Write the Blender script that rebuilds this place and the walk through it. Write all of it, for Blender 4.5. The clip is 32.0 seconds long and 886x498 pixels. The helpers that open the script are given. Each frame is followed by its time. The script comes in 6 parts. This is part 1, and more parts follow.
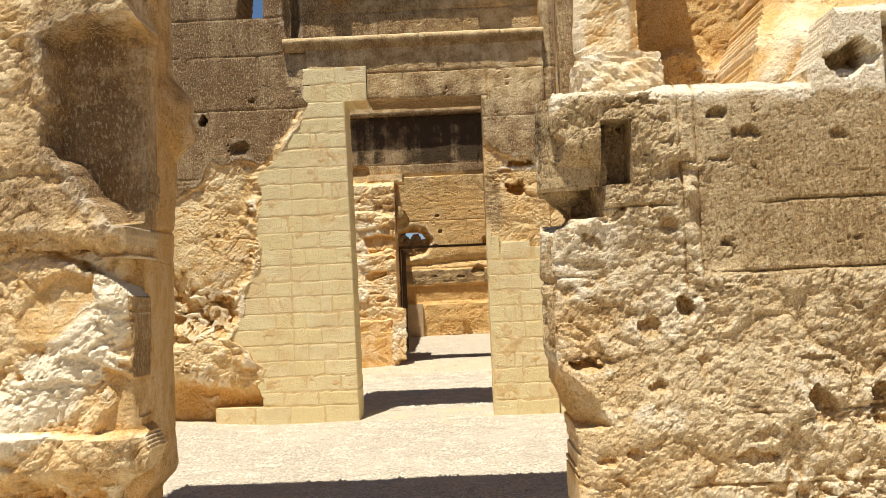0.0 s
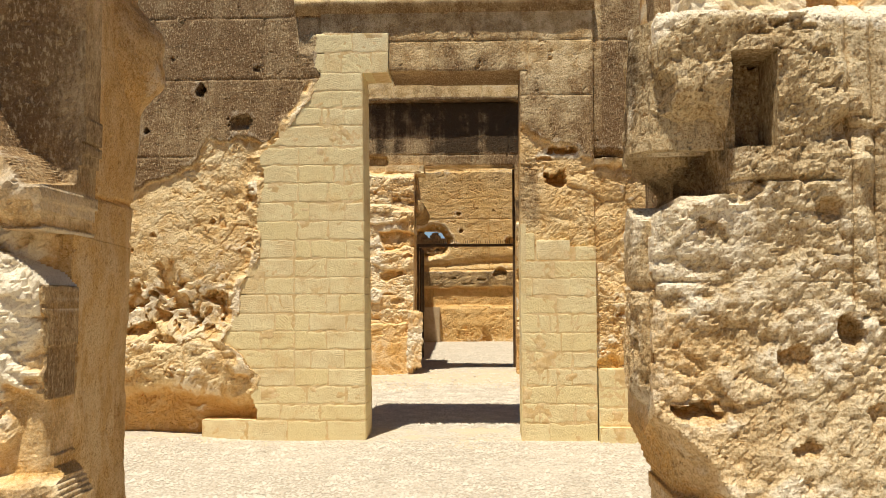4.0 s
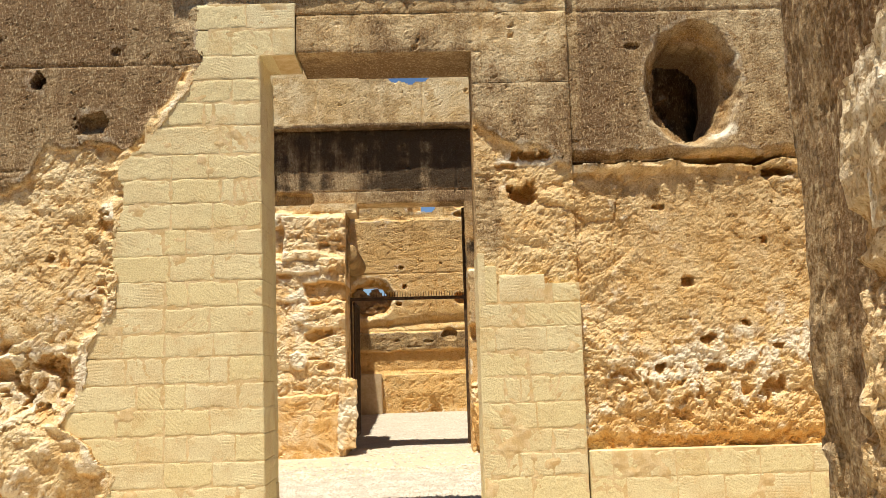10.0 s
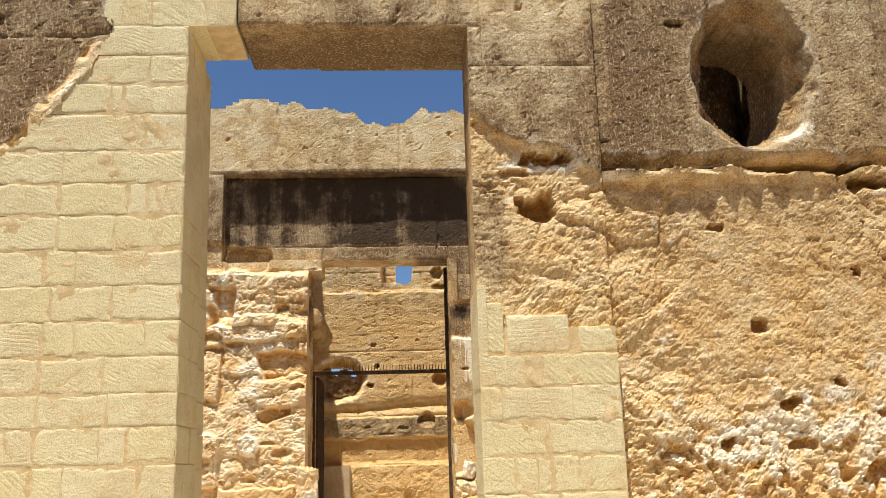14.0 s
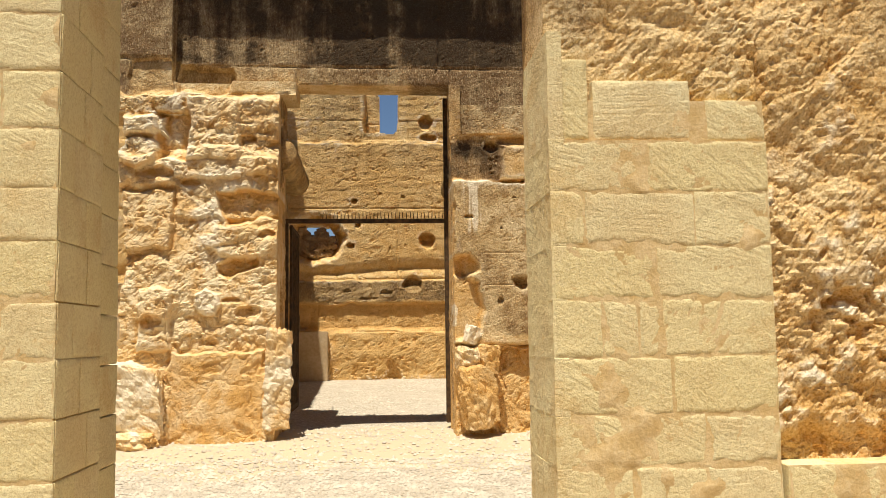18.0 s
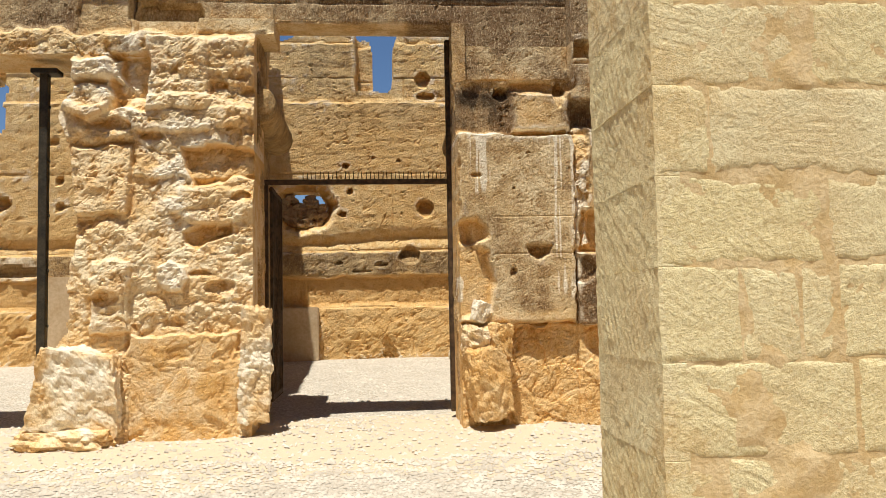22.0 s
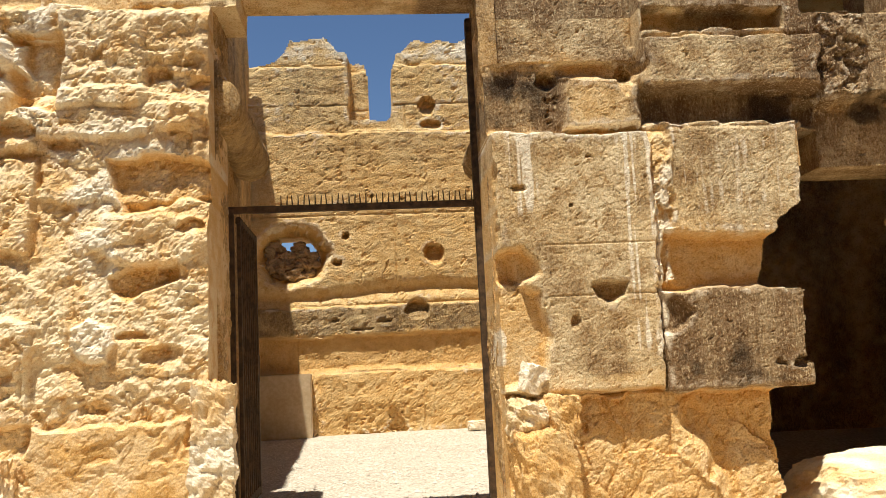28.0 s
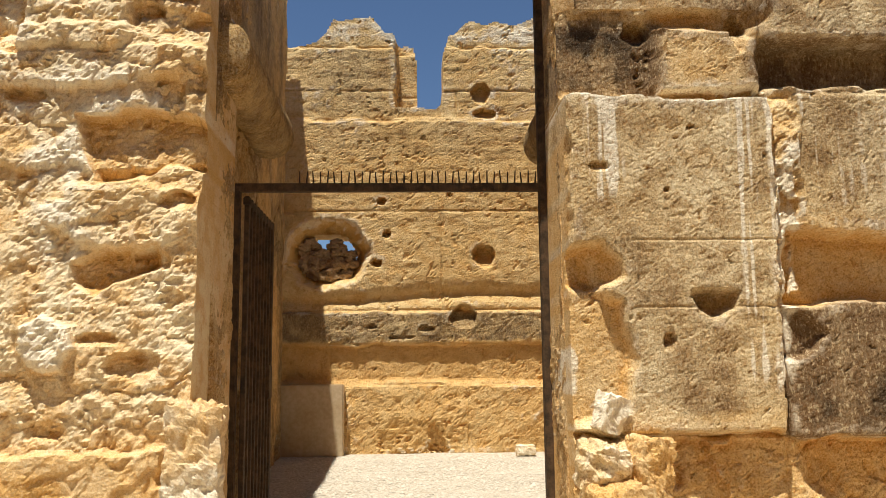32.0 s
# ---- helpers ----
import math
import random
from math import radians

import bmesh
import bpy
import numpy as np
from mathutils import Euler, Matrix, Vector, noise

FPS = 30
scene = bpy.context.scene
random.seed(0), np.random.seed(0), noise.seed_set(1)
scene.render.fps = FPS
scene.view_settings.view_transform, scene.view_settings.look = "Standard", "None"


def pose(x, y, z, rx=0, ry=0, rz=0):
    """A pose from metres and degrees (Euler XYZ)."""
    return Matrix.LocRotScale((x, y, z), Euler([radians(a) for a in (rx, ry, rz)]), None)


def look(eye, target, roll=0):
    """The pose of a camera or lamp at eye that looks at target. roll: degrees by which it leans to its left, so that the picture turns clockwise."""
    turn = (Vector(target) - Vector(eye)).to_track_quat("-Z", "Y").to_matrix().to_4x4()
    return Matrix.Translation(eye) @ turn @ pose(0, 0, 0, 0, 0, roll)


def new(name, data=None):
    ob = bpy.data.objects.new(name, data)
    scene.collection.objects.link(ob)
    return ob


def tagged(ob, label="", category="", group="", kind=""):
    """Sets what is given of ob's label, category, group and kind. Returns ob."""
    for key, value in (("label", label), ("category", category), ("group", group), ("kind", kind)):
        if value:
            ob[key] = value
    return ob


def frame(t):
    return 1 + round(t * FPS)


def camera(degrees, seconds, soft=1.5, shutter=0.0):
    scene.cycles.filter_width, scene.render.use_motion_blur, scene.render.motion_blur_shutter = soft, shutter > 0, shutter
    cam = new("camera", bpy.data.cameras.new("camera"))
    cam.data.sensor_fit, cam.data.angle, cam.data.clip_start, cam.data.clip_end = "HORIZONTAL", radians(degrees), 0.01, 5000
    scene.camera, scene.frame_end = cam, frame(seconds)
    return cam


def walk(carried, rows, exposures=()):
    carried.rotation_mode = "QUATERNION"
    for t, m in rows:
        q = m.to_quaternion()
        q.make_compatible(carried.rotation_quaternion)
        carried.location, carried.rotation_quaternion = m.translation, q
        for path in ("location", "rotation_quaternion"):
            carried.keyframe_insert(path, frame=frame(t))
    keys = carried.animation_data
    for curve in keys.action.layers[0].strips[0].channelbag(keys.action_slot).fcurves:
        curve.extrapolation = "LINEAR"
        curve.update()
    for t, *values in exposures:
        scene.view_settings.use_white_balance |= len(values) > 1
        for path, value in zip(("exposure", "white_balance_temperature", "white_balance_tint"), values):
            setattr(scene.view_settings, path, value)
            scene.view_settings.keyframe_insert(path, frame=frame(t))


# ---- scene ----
cam = camera(54.1, 32.0, soft=0.6)
METRES, EYE, TILT, LEAN, TURN = 11.7, 1.5, 0.0, -0.7, 1.3
ROWS = [
    (0.0, 0.0, 0.0, 0.0, 0.17, 3.3, 2.98),
    (0.5, -0.0024, 0.0067, -0.0013, -3.21, 0.92, 3.74),
    (1.0, -0.0042, 0.02, -0.0002, -2.62, 1.88, 2.66),
    (1.5, -0.0079, 0.0342, -0.0003, -2.45, 2.08, 1.5),
    (2.0, -0.0121, 0.0497, 0.0021, -2.38, 4.59, 1.99),
    (2.5, -0.0097, 0.0686, 0.0016, -1.34, 4.62, 2.13),
    (3.0, -0.0058, 0.0844, 0.0016, 2.51, 3.44, 1.55),
    (3.5, -0.0076, 0.099, 0.0012, 1.15, 3.29, 0.75),
    (5.5, -0.0108, 0.1567, 0.0019, 1.27, 5.45, 0.96),
    (6.0, -0.0148, 0.1757, 0.0027, 1.05, 5.77, 2.23),
    (6.5, -0.0145, 0.192, 0.001, -0.51, 4.96, 2.15),
    (7.0, -0.0126, 0.2067, 0.0005, 1.45, 7.74, 2.07),
    (7.5, -0.0113, 0.2216, -0.0003, 1.27, 7.72, 1.97),
    (8.0, -0.013, 0.2387, 0.0004, -0.49, 8.98, 1.97),
    (8.5, -0.0105, 0.2561, -0.0005, -0.85, 7.81, 2.23),
    (9.0, -0.0061, 0.2741, -0.0008, -0.84, 8.03, 2.23),
    (9.5, -0.0044, 0.2931, -0.0026, -0.83, 7.35, 2.18),
    (10.0, -0.0013, 0.3125, -0.0033, -2.23, 7.86, 2.23),
    (10.5, 0.0018, 0.329, -0.0047, -2.53, 10.26, 1.26),
    (11.0, -0.0002, 0.3489, -0.0077, -2.63, 9.58, 1.29),
    (11.5, 0.0001, 0.3692, -0.0097, -2.0, 8.72, 1.81),
    (12.0, 0.0015, 0.3892, -0.0111, -1.32, 7.73, 0.61),
    (12.5, -0.0022, 0.4098, -0.0119, -1.13, 7.19, 1.52),
    (13.0, -0.0046, 0.4253, -0.0116, -2.9, 9.02, 2.39),
    (13.5, -0.0023, 0.443, -0.011, -3.54, 12.4, 2.1),
    (15.5, -0.0039, 0.5157, -0.0162, -5.17, 14.94, 3.39),
    (16.0, -0.0084, 0.5378, -0.018, -4.72, 11.84, 2.27),
    (16.5, -0.0127, 0.5559, -0.0188, -6.2, 8.71, 3.2),
    (17.0, -0.0102, 0.5759, -0.0194, -6.38, 7.43, 2.2),
    (17.5, -0.0084, 0.5935, -0.0197, -6.36, 5.8, 1.24),
    (18.0, -0.0118, 0.6136, -0.0186, -5.8, 5.73, 1.41),
    (18.5, -0.0133, 0.6272, -0.0192, -5.68, 4.1, 1.78),
    (19.0, -0.0103, 0.6417, -0.0193, -5.25, 4.03, 2.26),
    (19.5, -0.0075, 0.6543, -0.0195, -3.58, 3.93, 2.05),
    (20.0, -0.0086, 0.6682, -0.0192, -3.38, 2.9, 2.06),
    (20.5, -0.011, 0.6829, -0.0172, -4.39, 2.67, 1.83),
    (21.0, -0.0119, 0.6931, -0.0172, -5.98, 2.74, 1.19),
    (21.5, -0.0103, 0.7033, -0.0168, -6.15, 2.74, 1.17),
    (22.0, -0.0078, 0.711, -0.0153, -6.09, 3.94, 1.79),
    (22.5, -0.0077, 0.7194, -0.0156, -3.85, 4.43, 1.78),
    (23.0, -0.0121, 0.7331, -0.0157, -2.72, 3.98, 1.49),
    (23.5, -0.0165, 0.7469, -0.0144, -2.3, 3.53, 2.63),
    (24.0, -0.0164, 0.7585, -0.0141, -3.58, 2.24, 2.32),
    (24.5, -0.0129, 0.7739, -0.0105, -4.35, 6.28, 1.34),
    (25.0, -0.0109, 0.7866, -0.0105, -4.34, 7.57, 1.6),
    (25.5, -0.0119, 0.8043, -0.0084, -6.83, 13.9, 2.06),
    (27.5, -0.0089, 0.8714, -0.0088, -6.3, 10.16, 2.87),
    (28.0, -0.007, 0.8855, -0.0094, -6.1, 7.72, 3.49),
    (28.5, -0.0005, 0.8992, -0.0085, -5.82, 7.31, 2.11),
    (29.0, 0.0023, 0.9071, -0.0089, -3.86, 6.04, 1.25),
    (29.5, 0.002, 0.921, -0.0082, -3.39, 5.77, 1.65),
    (30.0, 0.0003, 0.9347, -0.0077, -3.19, 5.79, 3.0),
    (30.5, 0.001, 0.9441, -0.0079, -3.13, 5.32, 2.64),
    (31.0, 0.0054, 0.9582, -0.0071, -2.95, 5.34, 1.18),
    (31.5, 0.0059, 0.9678, -0.0068, -2.67, 4.54, 0.69),
    (32.0, 0.0008, 0.983, -0.003, -3.22, 8.4, 1.27),
]
walk(cam, [(t, pose(0, 0, EYE, TILT, LEAN, TURN) @ pose(METRES * x, METRES * y, METRES * z, 90 + pitch, roll, yaw)) for t, x, y, z, yaw, pitch, roll in ROWS],
     [(0.0, 0.65, 6020, 9), (1.0, 0.62, 6020, 9), (2.0, 0.44, 6120, 9), (3.0, 0.51, 6120, 9), (6.0, 0.65, 6170, 9), (9.0, 0.77, 6120, 9), (12.0, 0.80, 5800, 9), (16.0, 0.87, 5500, 9),
      (18.0, 0.61, 6280, 9), (20.0, 0.61, 5830, 9), (22.0, 0.61, 5690, 9), (24.0, 0.54, 5930, 9), (25.0, 0.53, 6130, 9), (28.0, 0.84, 5920, 9), (30.0, 0.68, 5900, 9), (32.0, 0.69, 5900, 9)])

# ---- world, sun and exposure ----
SUN_DIR = Vector((0.115, 0.26, -1.0)).normalized()
world = bpy.data.worlds.new("sky")
scene.world = world
world.use_nodes = True
wn = world.node_tree
wn.nodes.clear()
sky = wn.nodes.new("ShaderNodeTexSky")
sky.sky_type, sky.sun_disc = "NISHITA", False
sky.sun_elevation, sky.sun_rotation = math.asin(-SUN_DIR.z), radians(225)
sky.air_density, sky.dust_density, sky.ozone_density, sky.altitude = 1.0, 0.25, 2.0, 1200
bg = wn.nodes.new("ShaderNodeBackground")
bg.inputs["Strength"].default_value = 0.05
wo = wn.nodes.new("ShaderNodeOutputWorld")
wn.links.new(sky.outputs[0], bg.inputs[0])
wn.links.new(bg.outputs[0], wo.inputs[0])
sun = new("sun", bpy.data.lights.new("sun", "SUN"))
sun.data.energy, sun.data.angle, sun.data.color = 4.2, radians(0.53), (1.0, 0.90, 0.74)
sun.matrix_world = look(-SUN_DIR * 30, (0, 0, 0))


# ---- materials ----
def nodes_of(name, rough=0.95, spec=0.15, metal=0.0):
    m = bpy.data.materials.new(name)
    m.use_nodes = True
    t = m.node_tree
    b = t.nodes["Principled BSDF"]
    b.inputs["Roughness"].default_value = rough
    b.inputs["Specular IOR Level"].default_value = spec
    b.inputs["Metallic"].default_value = metal
    return m, t, b


def noise_tex(t, vec, scale, detail=5, rough=0.6, lac=2.0):
    n = t.nodes.new("ShaderNodeTexNoise")
    n.inputs["Scale"].default_value, n.inputs["Detail"].default_value = scale, detail
    n.inputs["Roughness"].default_value, n.inputs["Lacunarity"].default_value = rough, lac
    t.links.new(vec, n.inputs["Vector"])
    return n.outputs["Fac"]


def ramp(t, fac, a, b, lo=0.0, hi=1.0):
    n = t.nodes.new("ShaderNodeMapRange")
    n.interpolation_type = "SMOOTHSTEP"
    n.inputs["From Min"].default_value, n.inputs["From Max"].default_value = a, b
    n.inputs["To Min"].default_value, n.inputs["To Max"].default_value = lo, hi
    t.links.new(fac, n.inputs["Value"])
    return n.outputs[0]


def mathn(t, op, a, b):
    n = t.nodes.new("ShaderNodeMath")
    n.operation = op
    for i, v in enumerate((a, b)):
        if isinstance(v, (int, float)):
            n.inputs[i].default_value = v
        else:
            t.links.new(v, n.inputs[i])
    return n.outputs[0]


def mixc(t, fac, a, b, mode="MIX"):
    n = t.nodes.new("ShaderNodeMix")
    n.data_type, n.blend_type = "RGBA", mode
    for sock, v in ((n.inputs[0], fac), (n.inputs[6], a), (n.inputs[7], b)):
        if isinstance(v, (int, float)):
            sock.default_value = v
        elif isinstance(v, tuple):
            sock.default_value = (*v, 1.0)
        else:
            t.links.new(v, sock)
    return n.outputs[2]


def attr(t, name):
    n = t.nodes.new("ShaderNodeAttribute")
    n.attribute_name = name
    return n.outputs["Fac"]


def bumps(t, b, pairs):
    last = None
    for h, strength, dist in pairs:
        n = t.nodes.new("ShaderNodeBump")
        n.inputs["Strength"].default_value, n.inputs["Distance"].default_value = strength, dist
        t.links.new(h, n.inputs["Height"])
        if last is not None:
            t.links.new(last, n.inputs["Normal"])
        last = n.outputs[0]
    t.links.new(last, b.inputs["Normal"])


def position(t, sx=1.0, sy=1.0, sz=1.0):
    g = t.nodes.new("ShaderNodeTexCoord")
    m = t.nodes.new("ShaderNodeMapping")
    m.inputs["Scale"].default_value = (sx, sy, sz)
    t.links.new(g.outputs["Object"], m.inputs["Vector"])
    return m.outputs[0]


def limestone(name, gold, pale, deep, brown=(0.235, 0.145, 0.07), grey=(0.48, 0.36, 0.20), pits=0.5, grain=1.0, speck=1.0):
    """Weathered limestone: attributes set the dark crust with some painted-in shade, 'pale' fresh, bleached or lit
    stone, 'rust' orange staining.
    """
    m, t, b = nodes_of(name)
    p = position(t)
    big, mid, fine = noise_tex(t, p, 1.1, 5), noise_tex(t, p, 7.0, 6, 0.65), noise_tex(t, p, 55.0, 4, 0.7)
    c = mixc(t, ramp(t, big, 0.35, 0.68), gold, pale)
    c = mixc(t, ramp(t, mid, 0.46, 0.62, 0.0, 0.75), c, deep)
    c = mixc(t, ramp(t, mid, 0.50, 0.28, 0.0, 0.55), c, pale)
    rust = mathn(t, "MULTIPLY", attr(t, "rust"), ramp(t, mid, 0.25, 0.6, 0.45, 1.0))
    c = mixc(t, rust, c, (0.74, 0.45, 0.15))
    streak = mathn(t, "ADD", mathn(t, "MULTIPLY", noise_tex(t, position(t, 5.0, 5.0, 0.35), 1.0, 6, 0.65), 0.5), mathn(t, "MULTIPLY", big, 0.5))
    crust = mixc(t, ramp(t, streak, 0.46, 0.66), brown, grey)
    crust = mixc(t, ramp(t, fine, 0.55, 0.8, 0.0, 0.35), crust, gold)
    blotch = mathn(t, "ADD", ramp(t, mid, 0.3, 0.7, -0.17, 0.13), ramp(t, fine, 0.35, 0.7, 0.07, -0.10))
    pf = ramp(t, mathn(t, "ADD", attr(t, "patina"), blotch), 0.12, 0.85)
    c = mixc(t, pf, c, crust)
    strokes = noise_tex(t, position(t, 75.0, 75.0, 30.0), 1.0, 2, 0.6)
    # lit and shaded sides of tool dashes painted as pale and dark strokes
    c = mixc(t, mathn(t, "MULTIPLY", ramp(t, strokes, 0.55, 0.65, 0.0, 0.60), pf), c, (0.70, 0.56, 0.33))
    c = mixc(t, mathn(t, "MULTIPLY", ramp(t, strokes, 0.36, 0.46, 0.5, 0.0), pf), c, (0.16, 0.105, 0.05))
    # near-black tone: stains, and shade painted into the panel and recesses
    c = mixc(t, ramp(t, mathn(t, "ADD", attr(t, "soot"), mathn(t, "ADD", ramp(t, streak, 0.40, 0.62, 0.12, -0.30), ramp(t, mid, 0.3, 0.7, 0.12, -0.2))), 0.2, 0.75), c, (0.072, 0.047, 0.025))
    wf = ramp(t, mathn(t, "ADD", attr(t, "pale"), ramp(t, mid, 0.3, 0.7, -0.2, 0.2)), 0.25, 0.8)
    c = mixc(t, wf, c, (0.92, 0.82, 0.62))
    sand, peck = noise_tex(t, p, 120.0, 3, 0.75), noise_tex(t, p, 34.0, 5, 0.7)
    # fine pit shade painted as dark specks, lit grains as pale ones
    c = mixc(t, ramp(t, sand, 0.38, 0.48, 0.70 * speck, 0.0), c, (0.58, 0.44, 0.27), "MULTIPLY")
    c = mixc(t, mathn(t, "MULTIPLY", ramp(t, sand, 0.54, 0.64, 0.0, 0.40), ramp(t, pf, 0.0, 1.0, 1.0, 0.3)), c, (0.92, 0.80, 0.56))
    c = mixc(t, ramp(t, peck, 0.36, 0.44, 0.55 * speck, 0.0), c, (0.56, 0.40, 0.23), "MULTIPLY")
    t.links.new(c, b.inputs["Base Color"])
    v = t.nodes.new("ShaderNodeTexVoronoi")
    v.inputs["Scale"].default_value = 30.0
    t.links.new(p, v.inputs["Vector"])
    pit = ramp(t, v.outputs["Distance"], 0.05, 0.40)
    tool = mathn(t, "MULTIPLY", strokes, pf)
    bumps(t, b, ((mid, 0.25, 0.02), (tool, 0.7, 0.010), (pit, pits, 0.007), (peck, 0.85 * grain, 0.014), (sand, 0.8 * grain, 0.006)))
    return m


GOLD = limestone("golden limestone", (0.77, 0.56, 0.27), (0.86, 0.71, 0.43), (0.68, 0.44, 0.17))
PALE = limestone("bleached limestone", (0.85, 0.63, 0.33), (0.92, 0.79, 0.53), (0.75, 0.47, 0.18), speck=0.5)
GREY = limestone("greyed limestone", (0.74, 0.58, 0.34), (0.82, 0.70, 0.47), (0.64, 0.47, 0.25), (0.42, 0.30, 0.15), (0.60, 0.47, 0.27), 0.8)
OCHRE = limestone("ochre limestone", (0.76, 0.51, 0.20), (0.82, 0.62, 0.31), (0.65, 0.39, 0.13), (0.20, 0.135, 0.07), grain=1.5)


def brick_stone():
    m, t, b = nodes_of("new yellow stone block")
    p = position(t)
    inf = t.nodes.new("ShaderNodeObjectInfo")
    r = inf.outputs["Random"]
    big, fine = noise_tex(t, p, 4.0, 5), noise_tex(t, p, 70.0, 4, 0.7)
    c = mixc(t, r, (0.835, 0.715, 0.385), (0.885, 0.795, 0.50))
    c = mixc(t, ramp(t, mathn(t, "ADD", big, mathn(t, "MULTIPLY", r, 0.22)), 0.5, 0.85, 0.0, 0.6), c, (0.72, 0.55, 0.28))
    c = mixc(t, ramp(t, noise_tex(t, p, 2.6, 6, 0.7), 0.54, 0.64, 0.0, 0.65), c, (0.74, 0.55, 0.26))
    c = mixc(t, ramp(t, fine, 0.3, 0.6, 0.22, 0.0), c, (0.56, 0.42, 0.21))
    # slanted chisel strokes, turned differently on each block
    mp = t.nodes.new("ShaderNodeMapping")
    mp.inputs["Rotation"].default_value = (0, 0, radians(45))
    t.links.new(p, mp.inputs["Vector"])
    rot = t.nodes.new("ShaderNodeVectorRotate")
    rot.rotation_type = "Y_AXIS"
    t.links.new(mp.outputs[0], rot.inputs["Vector"])
    t.links.new(mathn(t, "ADD", mathn(t, "MULTIPLY", r, 1.2), 0.5), rot.inputs["Angle"])
    w = t.nodes.new("ShaderNodeTexWave")
    w.inputs["Scale"].default_value, w.inputs["Distortion"].default_value = 15.0, 1.4
    w.inputs["Detail"].default_value, w.inputs["Detail Scale"].default_value = 3.0, 1.2
    t.links.new(rot.outputs[0], w.inputs["Vector"])
    stroke = mathn(t, "MULTIPLY", ramp(t, w.outputs["Fac"], 0.45, 0.95, 1.0, 0.0), ramp(t, noise_tex(t, p, 7.0, 3), 0.50, 0.66))
    sand = noise_tex(t, p, 110.0, 3, 0.85)
    c = mixc(t, ramp(t, sand, 0.40, 0.52, 0.35, 0.0), c, (0.62, 0.50, 0.32), "MULTIPLY")
    t.links.new(mixc(t, ramp(t, sand, 0.53, 0.64, 0.0, 0.3), c, (0.88, 0.78, 0.55)), b.inputs["Base Color"])
    bumps(t, b, ((stroke, 0.22, 0.006), (big, 0.3, 0.015), (fine, 0.7, 0.006), (sand, 0.6, 0.005)))
    return m


BRICK = brick_stone()


def simple(name, base, other, scale=20.0, rough=0.9, metal=0.0, bump=0.4, dist=0.01, spec=0.2):
    m, t, b = nodes_of(name, rough, spec, metal)
    p = position(t)
    n, f = noise_tex(t, p, scale, 6), noise_tex(t, p, scale * 7, 4)
    c = mixc(t, ramp(t, n, 0.35, 0.65), base, other)
    t.links.new(mixc(t, ramp(t, f, 0.3, 0.7, 0.3, 0.0), c, base, "MULTIPLY"), b.inputs["Base Color"])
    bumps(t, b, ((n, bump, dist), (f, bump, dist * 0.4)))
    return m


MORTAR = simple("lime mortar", (0.68, 0.50, 0.24), (0.80, 0.64, 0.37), 14, 0.95, 0, 0.6)
IRON = simple("rusted iron", (0.075, 0.052, 0.032), (0.16, 0.10, 0.055), 18, 0.75, 0.4)
STEEL = simple("painted steel", (0.06, 0.055, 0.042), (0.10, 0.085, 0.06), 10, 0.6, 0.5, 0.15)
PLASTER = simple("lime plaster", (0.52, 0.39, 0.23), (0.60, 0.47, 0.30), 3, 0.95, 0, 0.25)
PEBBLE = simple("pale gravel stone", (0.66, 0.59, 0.48), (0.48, 0.42, 0.33), 5, 0.9)
RUBBLE = simple("rubble stone", (0.36, 0.24, 0.13), (0.46, 0.34, 0.20), 6, 0.95, 0, 0.6, 0.03)


def ground_mat():
    m, t, b = nodes_of("pale gravel and rock dust")
    p = position(t)
    v = t.nodes.new("ShaderNodeTexVoronoi")
    v.inputs["Scale"].default_value = 42.0
    t.links.new(p, v.inputs["Vector"])
    v2 = t.nodes.new("ShaderNodeTexVoronoi")
    v2.inputs["Scale"].default_value = 95.0
    t.links.new(p, v2.inputs["Vector"])
    big, fine = noise_tex(t, p, 0.9, 5), noise_tex(t, p, 60.0, 4)
    sand = ramp(t, mathn(t, "ADD", attr(t, "sand"), ramp(t, noise_tex(t, p, 3.0, 5), 0.3, 0.7, -0.3, 0.3)), 0.35, 0.65)
    cell = t.nodes.new("ShaderNodeSeparateColor")
    t.links.new(v.outputs["Color"], cell.inputs[0])
    stones = mixc(t, cell.outputs[0], (0.42, 0.365, 0.278), (0.645, 0.585, 0.48))
    stones = mixc(t, ramp(t, v.outputs["Distance"], 0.35, 0.75, 0.0, 0.65), stones, (0.32, 0.265, 0.185))
    dust = mixc(t, big, (0.53, 0.46, 0.357), (0.60, 0.53, 0.425))
    c = mixc(t, ramp(t, big, 0.42, 0.66, 0.0, 0.45), stones, dust)
    c = mixc(t, sand, c, mixc(t, fine, (0.54, 0.43, 0.285), (0.60, 0.49, 0.335)))
    t.links.new(c, b.inputs["Base Color"])
    rough_h = mathn(t, "MULTIPLY", mathn(t, "SUBTRACT", 1.0, v.outputs["Distance"]), mathn(t, "SUBTRACT", 1.0, sand))
    bumps(t, b, ((rough_h, 0.7, 0.006), (mathn(t, "SUBTRACT", 1.0, v2.outputs["Distance"]), 0.4, 0.006), (fine, 0.5, 0.01)))
    return m


GROUND = ground_mat()


# ---- array noise and shapes ----
def hash2(i, j, seed):
    h = (i.astype(np.int64) * 374761393 + j.astype(np.int64) * 668265263 + seed * 974634777) & 0xFFFFFFFF
    h = ((h ^ (h >> 13)) * 1274126177) & 0xFFFFFFFF
    h = ((h ^ (h >> 16)) * 2246822519) & 0xFFFFFFFF
    return ((h ^ (h >> 15)) & 0xFFFFFF) / float(0xFFFFFF)


